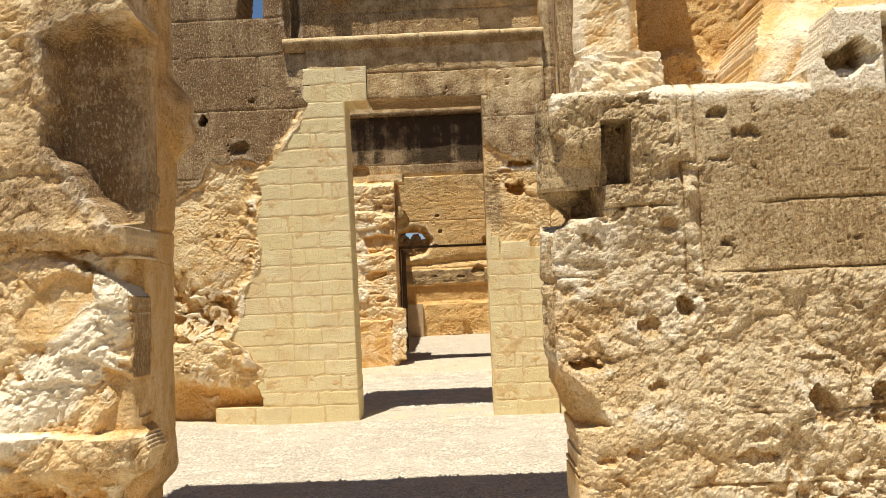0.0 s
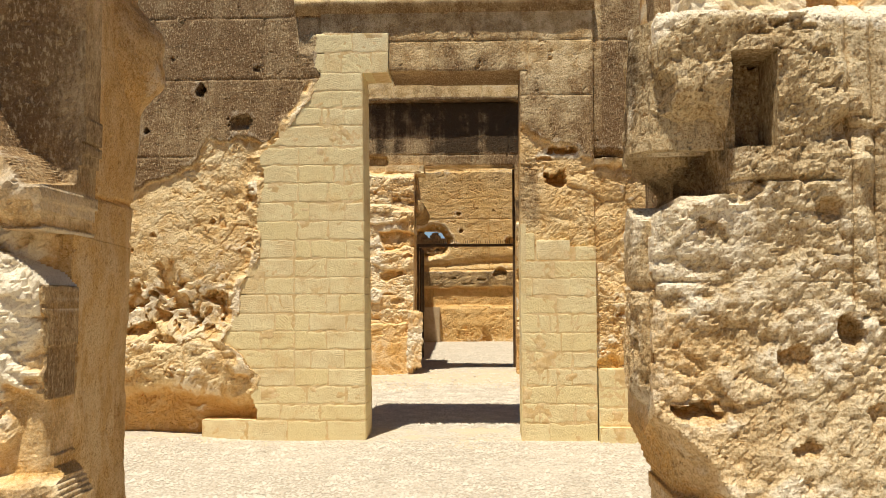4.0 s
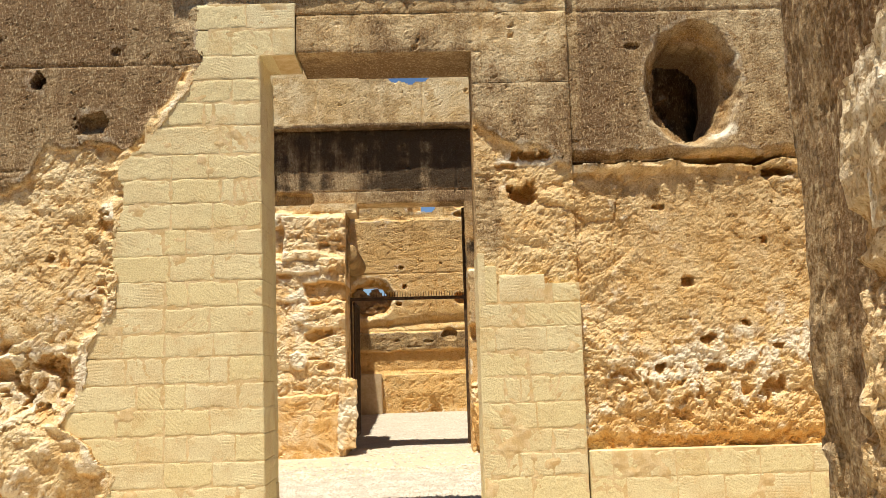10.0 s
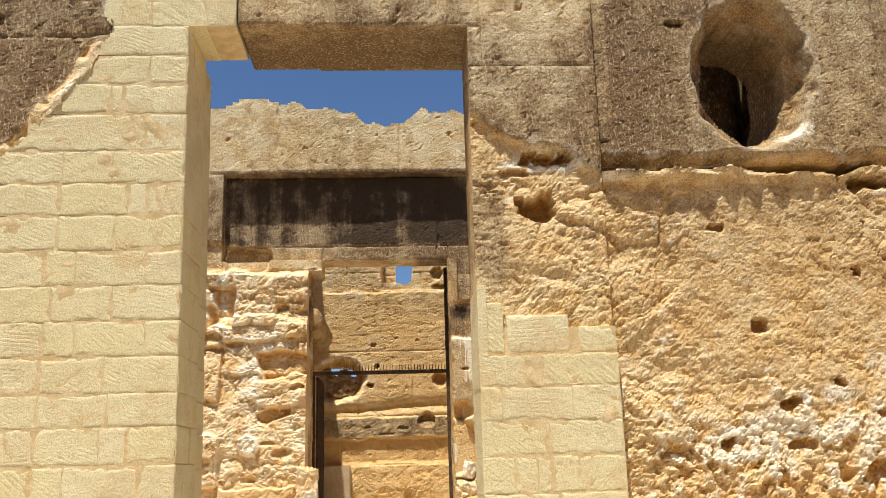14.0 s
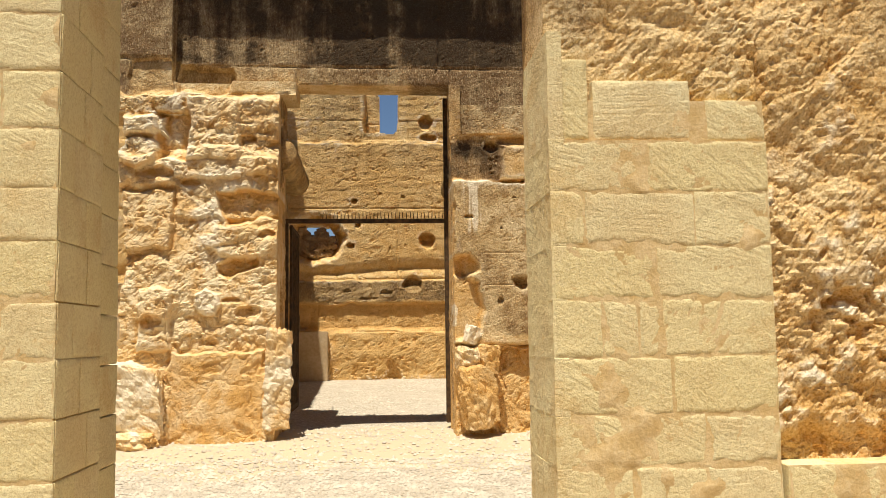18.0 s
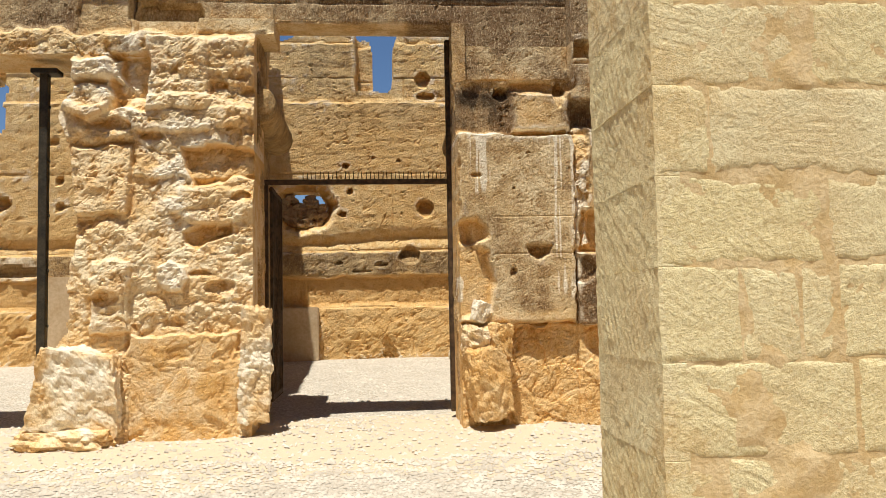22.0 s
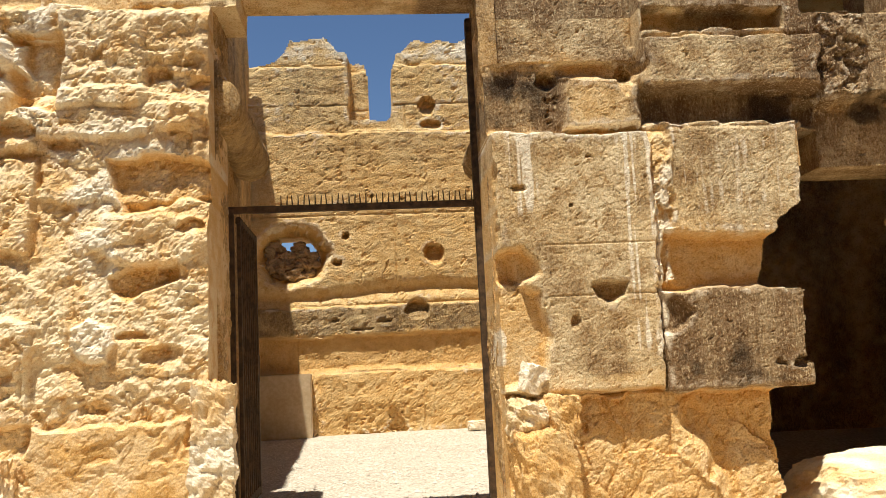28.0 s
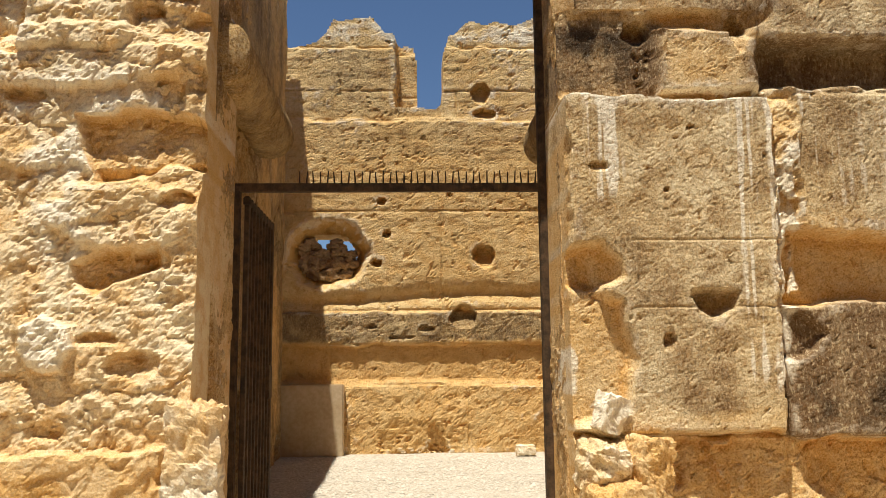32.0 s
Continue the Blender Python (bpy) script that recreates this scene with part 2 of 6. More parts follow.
def vnoise(x, y, seed=0):
    i, j = np.floor(x), np.floor(y)
    u, v = x - i, y - j
    u, v = u * u * u * (u * (u * 6 - 15) + 10), v * v * v * (v * (v * 6 - 15) + 10)
    a, b, c, d = (hash2(i + k, j + m, seed) for k, m in ((0, 0), (1, 0), (0, 1), (1, 1)))
    return (a + (b - a) * u + (c - a) * v + (a - b - c + d) * u * v) * 2 - 1


def fbm(x, y, seed=0, octaves=4, gain=0.5):
    s, amp, total = 0.0, 1.0, 0.0
    for k in range(octaves):
        s = s + amp * vnoise(x * 2.03 ** k + 17.3 * k, y * 2.03 ** k - 9.1 * k, seed + k)
        total += amp
        amp *= gain
    return s / total * 1.4


def cells(x, y, seed=0):
    """Cell noise: nearest distance, second distance, the cell's own number."""
    i, j = np.floor(x), np.floor(y)
    f1, f2, own = np.full(x.shape, 9.0), np.full(x.shape, 9.0), np.zeros(x.shape)
    for k in (-1, 0, 1):
        for m in (-1, 0, 1):
            px, py = i + k + hash2(i + k, j + m, seed), j + m + hash2(i + k, j + m, seed + 7)
            d = np.hypot(px - x, py - y)
            near = d < f1
            f2 = np.where(near, f1, np.minimum(f2, d))
            own = np.where(near, hash2(i + k, j + m, seed + 13), own)
            f1 = np.where(near, d, f1)
    return f1, f2, own


def facets(x, z, fx, fz, seed):
    """Broken rock: tilted flat facets with sharp steps between them, about -1 to 1."""
    X, Z = x * fx, z * fz
    i, j = np.floor(X), np.floor(Z)
    best, out = np.full(x.shape, 9.0), np.zeros(x.shape)
    for k in (-1, 0, 1):
        for m in (-1, 0, 1):
            dx, dz = X - (i + k + hash2(i + k, j + m, seed)), Z - (j + m + hash2(i + k, j + m, seed + 7))
            d = abs(dx) + abs(dz) + 0.4 * np.maximum(abs(dx), abs(dz))
            own = hash2(i + k, j + m, seed + 13)
            h = 1.1 * own - 0.55 + dx * (2.2 * np.mod(own * 7.31, 1) - 1.1) + dz * (1.9 * np.mod(own * 17.7, 1) - 0.45)
            out = np.where(d < best, h, out)
            best = np.minimum(best, d)
    return out


def sm(a, b, x):
    t = np.clip((x - a) / (b - a), 0, 1)
    return t * t * (3 - 2 * t)


def box(x, z, x0, x1, z0, z1, soft=0.03):
    return sm(-soft, soft, np.minimum(np.minimum(x - x0, x1 - x), np.minimum(z - z0, z1 - z)))


def ell(x, z, cx, cz, rx, rz, soft=0.25, rough=0.12, seed=3):
    k = max(6.0, 0.8 / min(rx, rz))
    q = np.hypot((x - cx) / rx, (z - cz) / rz) + rough * fbm(x * k, z * k, seed, 3)
    return sm(1 + soft, 1 - soft, q)


def socket(x, z, cx, cz, rx, rz, d, rough=0.3):
    """A cavity with an overhung top and a sloping lower lip."""
    return d * ell(x, z, cx, cz, rx, rz, 0.13, rough) * (0.30 + 0.70 * sm(-0.95, 0.25, (z - cz) / rz))


def inside(x, z, pts, soft=0.03):
    """Soft mask of the inside of a polygon."""
    d, odd = np.full(x.shape, 1e9), np.zeros(x.shape, bool)
    for (ax, az), (bx, bz) in zip(pts, pts[1:] + pts[:1]):
        ex, ez = bx - ax, bz - az
        t = np.clip(((x - ax) * ex + (z - az) * ez) / (ex * ex + ez * ez + 1e-9), 0, 1)
        d = np.minimum(d, np.hypot(x - ax - t * ex, z - az - t * ez))
        if az != bz:
            odd ^= ((az > z) != (bz > z)) & (x < (z - az) / (bz - az) * ex + ax)
    return sm(-soft, soft, np.where(odd, d, -d))


def warp(x, z, amount=0.06, freq=3.0, seed=50):
    return x + amount * fbm(x * freq, z * freq, seed, 3), z + amount * fbm(x * freq, z * freq, seed + 9, 3)


def lumps(x, z, f, seed, soft=0.55):
    """Rounded masses with creases between them, as a depth of about -0.7 to 0.9."""
    X, Z = x * f, z * f
    i, j = np.floor(X), np.floor(Z)
    b1, b2, out = np.full(x.shape, 9.0), np.full(x.shape, 9.0), np.zeros(x.shape)
    for k in (-1, 0, 1):
        for m in (-1, 0, 1):
            dx, dz = X - (i + k + hash2(i + k, j + m, seed)), Z - (j + m + hash2(i + k, j + m, seed + 7))
            d = np.hypot(dx, dz)
            own = hash2(i + k, j + m, seed + 13)
            h = 0.9 * own - 0.45 + dx * (1.2 * np.mod(own * 7.31, 1) - 0.6) + dz * (1.3 * np.mod(own * 17.7, 1) - 0.4)
            near = d < b1
            b2 = np.where(near, b1, np.minimum(b2, d))
            out = np.where(near, h, out)
            b1 = np.where(near, d, b1)
    return out + 0.35 - 0.7 * sm(0.0, soft, b2 - b1) ** 0.7


def grit(x, z, seed):
    """Fine grain that catches raking light."""
    return 0.0026 * fbm(x * 19, z * 21, seed + 60, 3, 0.75) + 0.0030 * abs(fbm(x * 36, z * 40, seed + 63, 2, 0.8))


def pits(x, z, seed, fx, fz, level, depth):
    """Irregular cavities with crisp rims where slow noise passes a level."""
    return depth * sm(level, level + 0.17, fbm(x * fx, z * fz, seed + 70, 4, 0.6))


def tooled(x, z, seed):
    """Dressed face with small pits, as a depth."""
    return (0.5 * grit(x, z, seed) + 0.003 * fbm(x * 9, z * 9, seed, 3) + 0.008 * fbm(x * 1.7, z * 1.7, seed + 2, 3)
            + pits(x, z, seed, 5.5, 6.0, 0.86, 0.025) + pits(x, z, seed + 5, 15, 14, 0.78, 0.012) + pits(x, z, seed + 8, 26, 36, 0.55, 0.0045) + 0.0012 * lumps(x, z, 30, seed + 3))


def eroded(x, z, seed, amp=1.0):
    """Weathered, pitted and lumpy rock face, as a depth."""
    wx, wz = warp(x, z, 0.05, 5.0, seed + 40)
    patch = sm(-0.15, 0.45, fbm(x * 1.1, z * 1.3, seed + 9, 4))
    h = 0.02 + 0.030 * fbm(x * 1.5, z * 2.0, seed, 3) + (0.002 + 0.014 * patch) * lumps(wx, wz, 3.4, seed, 0.35) + (0.001 + 0.005 * patch) * lumps(wx, wz, 8.5, seed + 1, 0.4) + (0.003 + 0.003 * patch) * lumps(x, z, 24, seed + 2)
    h = h + (0.010 + 0.006 * patch) * fbm(x * 6, z * 7, seed + 3, 5, 0.68)
    h = h + patch * pits(wx, wz, seed, 3.6, 4.4, 0.50, 0.055) + (0.25 + 0.75 * patch) * pits(wx, wz, seed + 4, 8.0, 9.0, 0.55, 0.034) + (0.5 + 0.5 * patch) * pits(wx, wz, seed + 6, 18, 20, 0.50, 0.016)
    return amp * h + grit(x, z, seed)


def tafoni(x, z, seed, depth=0.09):
    """Honeycomb of close cavities with thin walls between them."""
    wx, wz = warp(x, z, 0.05, 6.0, seed + 40)
    return depth * sm(0.05, 0.32, fbm(wx * 6.0, wz * 6.6, seed, 3, 0.45)) + 0.35 * depth * sm(0.3, 0.5, fbm(wx * 14, wz * 15, seed + 5, 3, 0.5))


def rubbly(x, z, seed, amp=1.0):
    """Lumps, crannies and broken stones of a wall core, as a depth."""
    wx, wz = warp(x, z, 0.07, 3.5, seed + 40)
    h = 0.040 * lumps(wx, wz * 1.2, 2.2, seed, 0.3) + 0.016 * lumps(wx, wz, 5.5, seed + 1, 0.3) + 0.008 * lumps(wx, wz, 12, seed + 2, 0.4) + 0.006 * lumps(x, z, 26, seed + 5)
    h = h + 0.018 * fbm(x * 6, z * 7, seed + 3, 5, 0.68)
    h = h + 0.03 * fbm(x * 1.6, z * 2.0, seed + 8, 3) + pits(wx, wz, seed, 3.4, 4.0, 0.62, 0.05) + pits(wx, wz, seed + 4, 9, 10, 0.60, 0.018) + pits(wx, wz, seed + 6, 19, 20, 0.50, 0.016)
    return amp * h + grit(x, z, seed)


# ---- mesh helpers ----
def link_mesh(name, verts, faces, mat, parent=None, attrs=None, smooth=None):
    """A mesh object from arrays; faces is an (n, 4) array of quads."""
    me = bpy.data.meshes.new(name)
    nv, nf = len(verts), len(faces)
    me.vertices.add(nv)
    me.vertices.foreach_set("co", np.ascontiguousarray(verts, np.float32).ravel())
    me.loops.add(nf * 4)
    me.loops.foreach_set("vertex_index", np.ascontiguousarray(faces, np.int32).ravel())
    me.polygons.add(nf)
    me.polygons.foreach_set("loop_start", np.arange(nf, dtype=np.int32) * 4)
    if smooth is not None:
        me.polygons.foreach_set("use_smooth", np.ascontiguousarray(smooth, bool))
    me.update(calc_edges=True)
    for key, val in (attrs or {}).items():
        me.attributes.new(key, "FLOAT", "POINT").data.foreach_set("value", np.ascontiguousarray(val, np.float32))
    me.materials.append(mat)
    ob = new(name, me)
    ob.parent = parent
    return ob


def spaced(a, b, res):
    edge = min(0.007, 0.35 * res)
    n = max(2, int(round((b - a) / res)))
    g = np.linspace(a, b, n + 1)
    return np.concatenate(([a], [a + edge], g[1:-1], [b - edge], [b])) if n > 2 else np.array([a, a + edge, (a + b) / 2, b - edge, b])


def blur(a, n):
    for ax in (0, 1):
        p = np.concatenate([np.repeat(np.take(a, [0], ax), n + 1, ax), a, np.repeat(np.take(a, [-1], ax), n, ax)], ax)
        c = np.cumsum(p, ax)
        m = a.shape[ax]
        a = (np.take(c, range(2 * n + 1, 2 * n + 1 + m), ax) - np.take(c, range(0, m), ax)) / (2 * n + 1)
    return a


def relief(name, rect, res, depth, back, place, mat, parent=None, keep=None, marks=None, joint=0.0, loose=None, hollow=1.0):
    """A slab whose face is moved in by depth(u, v). place maps u, v, d to the world, d being metres behind the face
    plane. Cells for which keep is false are
    left out, through to the back. hollow: how far hollows turn orange and ridges pale. joint: rounding of the rims,
    fading where loose(u, v) is 1."""
    u, v = spaced(rect[0], rect[1], res), spaced(rect[2], rect[3], res)
    U, V = np.meshgrid(u, v, indexing="ij")
    D = depth(U, V)
    if joint:
        e = np.minimum(np.minimum(U - rect[0], rect[1] - U), np.minimum(V - rect[2], rect[3] - V))
        fade = 1.0 if loose is None else 1 - loose(U, V)
        wob = 1 + 0.9 * fbm(U * 5, V * 5, 77, 3)
        D = D + joint * fade * np.clip(wob, 0.15, 2.5) * np.exp(-(e / 0.016) ** 2)
    D = np.minimum(D, back - 0.01)
    nu, nv = len(u), len(v)
    idx = np.arange(nu * nv).reshape(nu, nv)
    cu, cv = (U[1:, 1:] + U[:-1, :-1]) / 2, (V[1:, 1:] + V[:-1, :-1]) / 2
    alive = np.ones(cu.shape, bool) if keep is None else keep(cu, cv)
    front = np.stack([idx[:-1, :-1], idx[1:, :-1], idx[1:, 1:], idx[:-1, 1:]], -1)[alive]
    pad = np.zeros((nu + 1, nv + 1), bool)
    pad[1:-1, 1:-1] = alive
    sides = []
    # rims between kept and missing cells
    a = pad[1:-1, :]
    lo, hi = (a[:, 1:] & ~a[:, :-1]), (a[:, :-1] & ~a[:, 1:])
    i, j = np.nonzero(lo)
    sides.append(np.stack([idx[i + 1, j], idx[i, j]], -1))
    i, j = np.nonzero(hi)
    sides.append(np.stack([idx[i, j], idx[i + 1, j]], -1))
    a = pad[:, 1:-1]
    lo, hi = (a[1:, :] & ~a[:-1, :]), (a[:-1, :] & ~a[1:, :])
    i, j = np.nonzero(lo)
    sides.append(np.stack([idx[i, j], idx[i, j + 1]], -1))
    i, j = np.nonzero(hi)
    sides.append(np.stack([idx[i, j + 1], idx[i, j]], -1))
    rim = np.concatenate(sides)
    fu, fv, fd = U.ravel(), V.ravel(), D.ravel()
    used, inv = np.unique(rim, return_inverse=True)
    inv = inv.reshape(rim.shape)
    n0, k = nu * nv, len(used)
    uu = np.concatenate([fu, fu[used], fu[used]])
    vv = np.concatenate([fv, fv[used], fv[used]])
    dd = np.concatenate([fd, fd[used], np.full(k, back)])
    quads = [front, np.stack([n0 + inv[:, 0], n0 + inv[:, 1], n0 + k + inv[:, 1], n0 + k + inv[:, 0]], -1)]
    flags = [np.full(len(front), hollow == 0), np.ones(len(rim), bool)]
    n1 = len(uu)
    if alive.all():
        bu, bv = np.array([rect[0], rect[1], rect[1], rect[0]]), np.array([rect[2], rect[2], rect[3], rect[3]])
        uu, vv, dd = np.concatenate([uu, bu]), np.concatenate([vv, bv]), np.concatenate([dd, np.full(4, back)])
        quads.append(np.array([[n1 + 3, n1 + 2, n1 + 1, n1]]))
        flags.append(np.zeros(1, bool))
    else:
        uu, vv, dd = np.concatenate([uu, fu]), np.concatenate([vv, fv]), np.concatenate([dd, np.full(n0, back)])
        quads.append(front[:, ::-1] + n1)
        flags.append(np.zeros(len(front), bool))
    at = {}
    if marks is not None:
        at = {key: np.broadcast_to(val, uu.shape) for key, val in marks(uu, vv, dd).items()}
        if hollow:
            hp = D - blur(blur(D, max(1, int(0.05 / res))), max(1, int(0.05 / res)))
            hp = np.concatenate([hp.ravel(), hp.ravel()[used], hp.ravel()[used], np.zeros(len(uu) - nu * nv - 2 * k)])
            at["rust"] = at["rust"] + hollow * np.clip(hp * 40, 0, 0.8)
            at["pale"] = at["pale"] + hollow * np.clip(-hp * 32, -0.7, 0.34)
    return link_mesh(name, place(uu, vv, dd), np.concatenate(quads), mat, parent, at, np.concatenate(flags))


def facing_y(y0):
    return lambda u, v, d: np.stack([u, y0 + d, v], -1)


def along(ax, ay, bx, by):
    """Face plane through two plan points; u runs from a to b in metres, and the depth goes to the left of that run."""
    n = math.hypot(bx - ax, by - ay)
    ex, ey = (bx - ax) / n, (by - ay) / n
    return lambda u, v, d: np.stack([ax + ex * u - ey * d, ay + ey * u + ex * d, v], -1)


def structure(name, label, category="wall"):
    return tagged(new(name), label, category, kind="structure")


def part(name, bm, material, parent, label=""):
    me = bpy.data.meshes.new(name)
    bm.normal_update()
    bm.to_mesh(me)
    bm.free()
    me.materials.append(material)
    ob = new(name, me)
    ob.parent = parent
    if label:
        ob["label"] = label
    return ob


def bm_box(bm, x0, x1, y0, y1, z0, z1, bevel=0.0):
    r = bmesh.ops.create_cube(bm, size=1.0, matrix=Matrix.LocRotScale(((x0 + x1) / 2, (y0 + y1) / 2, (z0 + z1) / 2), None, (x1 - x0, y1 - y0, z1 - z0)))
    if bevel:
        es = list({e for v in r["verts"] for e in v.link_edges})
        bmesh.ops.bevel(bm, geom=es, offset=bevel, segments=2, affect="EDGES")
    return bm


def bm_rod(bm, a, b, r0, r1=None, seg=10):
    a, b = Vector(a), Vector(b)
    m = Matrix.Translation((a + b) / 2) @ (b - a).to_track_quat("Z", "Y").to_matrix().to_4x4()
    bmesh.ops.create_cone(bm, cap_ends=True, segments=seg, radius1=r0, radius2=r0 if r1 is None else r1, depth=(b - a).length, matrix=m)
    return bm


def bm_stone(bm, centre, size, seed, rough=0.16, step=0.02, flat=0.5, turn=(0, 0, 0), chips=1.0):
    """A stone: a box of even quads drawn towards a ball, broken into lumps and chipped."""
    rot, off = Euler(turn).to_matrix(), Vector((seed * 3.7, seed * 1.3, seed * 5.1))
    n = [max(4, int(2 * w / step)) for w in size]
    made = {}

    def vert(c):
        key = tuple(round(v, 4) for v in c)
        if key not in made:
            c = Vector(c)
            ball = c.normalized() * 1.12
            q = ball.lerp(c, flat) * (1 + rough * noise.fractal(c * 1.4 + off, 0.6, 2.1, 4))
            q = Vector((q.x * size[0], q.y * size[1], q.z * size[2]))
            d = noise.voronoi(q * 8 + off)[0]
            fine = noise.voronoi(q * 24 + off)[0]
            q += ball * chips * (0.030 * min(0.35, d[1] - d[0]) + 0.010 * min(0.4, fine[1] - fine[0]) + 0.010 * noise.fractal(q * 11 + off, 0.7, 2.1, 4) - 0.012)
            made[key] = bm.verts.new(rot @ q + Vector(centre))
        return made[key]

    for ax in range(3):
        u, v = (ax + 1) % 3, (ax + 2) % 3
        for side in (-1, 1):
            for i in range(n[u]):
                for j in range(n[v]):
                    ring = []
                    for di, dj in ((0, 0), (1, 0), (1, 1), (0, 1)):
                        c = [0.0, 0.0, 0.0]
                        c[ax], c[u], c[v] = side, 2 * (i + di) / n[u] - 1, 2 * (j + dj) / n[v] - 1
                        ring.append(vert(c))
                    bm.faces.new(ring if side > 0 else ring[::-1])
    return bm


# ---- ground ----
def ground_z(x, y):
    z = np.interp(y, (-30, 3.5, 7, 10, 13.6, 15.0, 16.4, 17.5, 22, 60), (0.06, 0.08, 0.11, 0.15, 0.24, 0.36, 0.37, 0.40, 0.58, 0.60))
    z = z + 0.05 * sm(-2.2, -3.6, x) * sm(6, 9, y) * sm(12, 10, y)
    return z + 0.012 * fbm(x * 0.9, y * 0.9, 5, 4) + 0.03 * sm(13.6, 14.6, y) * sm(16.4, 15.4, y) * fbm(x * 1.8, y * 2.6, 8, 4)


def build_ground():
    gx = np.concatenate([[-2000, -400, -80, -20], np.linspace(-9, 8, 171), [20, 80, 400, 2000]])
    gy = np.concatenate([[-2000, -400, -80, -20], np.linspace(-6, 24, 301), [40, 120, 500, 2000]])
    X, Y = np.meshgrid(gx, gy, indexing="ij")
    Z = ground_z(X, Y)
    i = np.arange(X.size).reshape(X.shape)
    f = np.stack([i[:-1, :-1], i[1:, :-1], i[1:, 1:], i[:-1, 1:]], -1).reshape(-1, 4)
    sand = sm(13.5, 14.3, Y + 0.25 * fbm(X, Y, 3)) * sm(16.6, 15.9, Y)
    sand = np.maximum(sand, 0.42 * sm(9.0, 9.9, Y) * sm(11.5, 10.4, Y))
    ob = link_mesh("ground", np.stack([X, Y, Z], -1).reshape(-1, 3), f, GROUND, None, {"sand": sand.ravel()}, np.ones(len(f), bool))
    tagged(ob, "pale sunlit gravel and rock dust between ruined walls", "ground", kind="structure")


build_ground()


# ---- first wall: doorway closed in with new stone ----
Y1 = 10.0
# courses of the left jamb: bed heights, ragged left end, upright joints
BRICK_LEFT = [
    (0.17, 0.345, -2.91, (-2.45, -2.05, -1.65)), (0.345, 0.506, -2.34, (-2.12, -1.72)), (0.506, 0.682, -2.43, (-1.85, -1.47)), (0.682, 0.856, -2.29, (-1.98, -1.64)),
    (0.856, 1.042, -2.50, (-2.17, -1.99, -1.82, -1.48)), (1.042, 1.226, -2.68, (-2.32, -1.98, -1.66)), (1.226, 1.405, -2.60, (-2.19, -1.99, -1.84, -1.46)),
    (1.405, 1.596, -2.55, (-2.27, -1.99, -1.67, -1.53)), (1.596, 1.765, -2.54, (-2.30, -1.99, -1.64)), (1.765, 1.956, -2.38, (-2.0, -1.67)),
    (1.956, 2.142, -2.36, (-1.99, -1.83, -1.47)), (2.142, 2.333, -2.37, (-1.97, -1.65)), (2.333, 2.522, -2.35, (-2.01, -1.85, -1.49)), (2.522, 2.717, -2.32, (-1.96, -1.66)),
    (2.717, 2.899, -2.31, (-1.97, -1.60, -1.50)), (2.899, 3.086, -2.31, (-1.96, -1.69)), (3.086, 3.301, -2.09, (-1.61, -1.52)), (3.301, 3.481, -2.0, (-1.73, -1.66)),
    (3.481, 3.655, -1.85, (-1.52,)), (3.655, 3.84, -1.75, ()), (3.84, 4.05, -1.78, (-1.53, -1.22)), (4.05, 4.25, -1.78, (-1.42,))]
# courses of the right pier: bed heights and upright joints
BRICK_RIGHT = [(0.06, 0.33, (0.55,)), (0.33, 0.515, (0.45, 0.80)), (0.515, 0.69, (0.62,)), (0.69, 0.858, (0.53, 0.63, 0.77)), (0.858, 1.023, (0.40, 0.77)), (1.023, 1.209, (0.67,)), (1.209, 1.394, (0.44, 0.56, 0.64)),
               (1.394, 1.571, (0.62,)), (1.571, 1.752, (0.39, 0.76)), (1.752, 1.925, (0.60,))]
DOOR_L, DOOR_R, PIL_R = -1.27, 0.28, 1.02


def door_left(z):
    """The left jamb leans out a little towards its top."""
    return -1.262 - 0.014 * z


def brick_edge(z):
    """Ragged line along which the new blocks run into the old stone."""
    mid = [(b[0] + b[1]) / 2 for b in BRICK_LEFT[1:]]
    e = np.interp(z, mid, [b[2] for b in BRICK_LEFT[1:]]) + 0.05 * fbm(z * 6, z * 0 + 2.0, 26, 5, 0.65)
    return np.where(z < 0.34, -2.91, e)


def brick_zone(x, z):
    left = brick_edge(z)
    right = np.where(z > 3.84, -1.05, door_left(z))
    return (z < 4.25) & (z > 0.0) & (x > left) & (x < right)


def w1_fresh(x, z):
    edge = np.interp(x, (-7, -3.94, -3.59, -3.08, -2.92, -2.33, -2.01, -1.85, 0.26, 0.6, 0.82, 1.02, 1.63, 2.43, 6),
                     (2.75, 2.82, 2.67, 2.90, 3.20, 3.17, 3.56, 3.75, 3.27, 3.12, 3.07, 3.00, 3.02, 3.00, 3.0))
    return sm(0.035, -0.035, z - edge + 0.09 * fbm(x * 4, z * 4, 21, 4))


# sockets and cavities of the first wall: x, z, half width, half height, depth; the honeycombed patch low on the left is strewn
W1_LEFT = [
    (-2.99, 3.69, 0.055, 0.055, 0.25), (-3.72, 3.27, 0.14, 0.09, 0.22), (-2.58, 3.34, 0.12, 0.07, 0.16), (-2.41, 3.9, 0.03, 0.03, 0.05), (-2.84, 2.33, 0.03, 0.03, 0.08), (-3.81, 2.65, 0.12, 0.05, 0.12),
    (-3.3, 1.12, 0.16, 0.05, 0.12), (-2.44, 2.55, 0.05, 0.1, 0.08), (-3.45, 2.2, 0.04, 0.03, 0.06), (-3.7, 2.05, 0.05, 0.04, 0.08)]
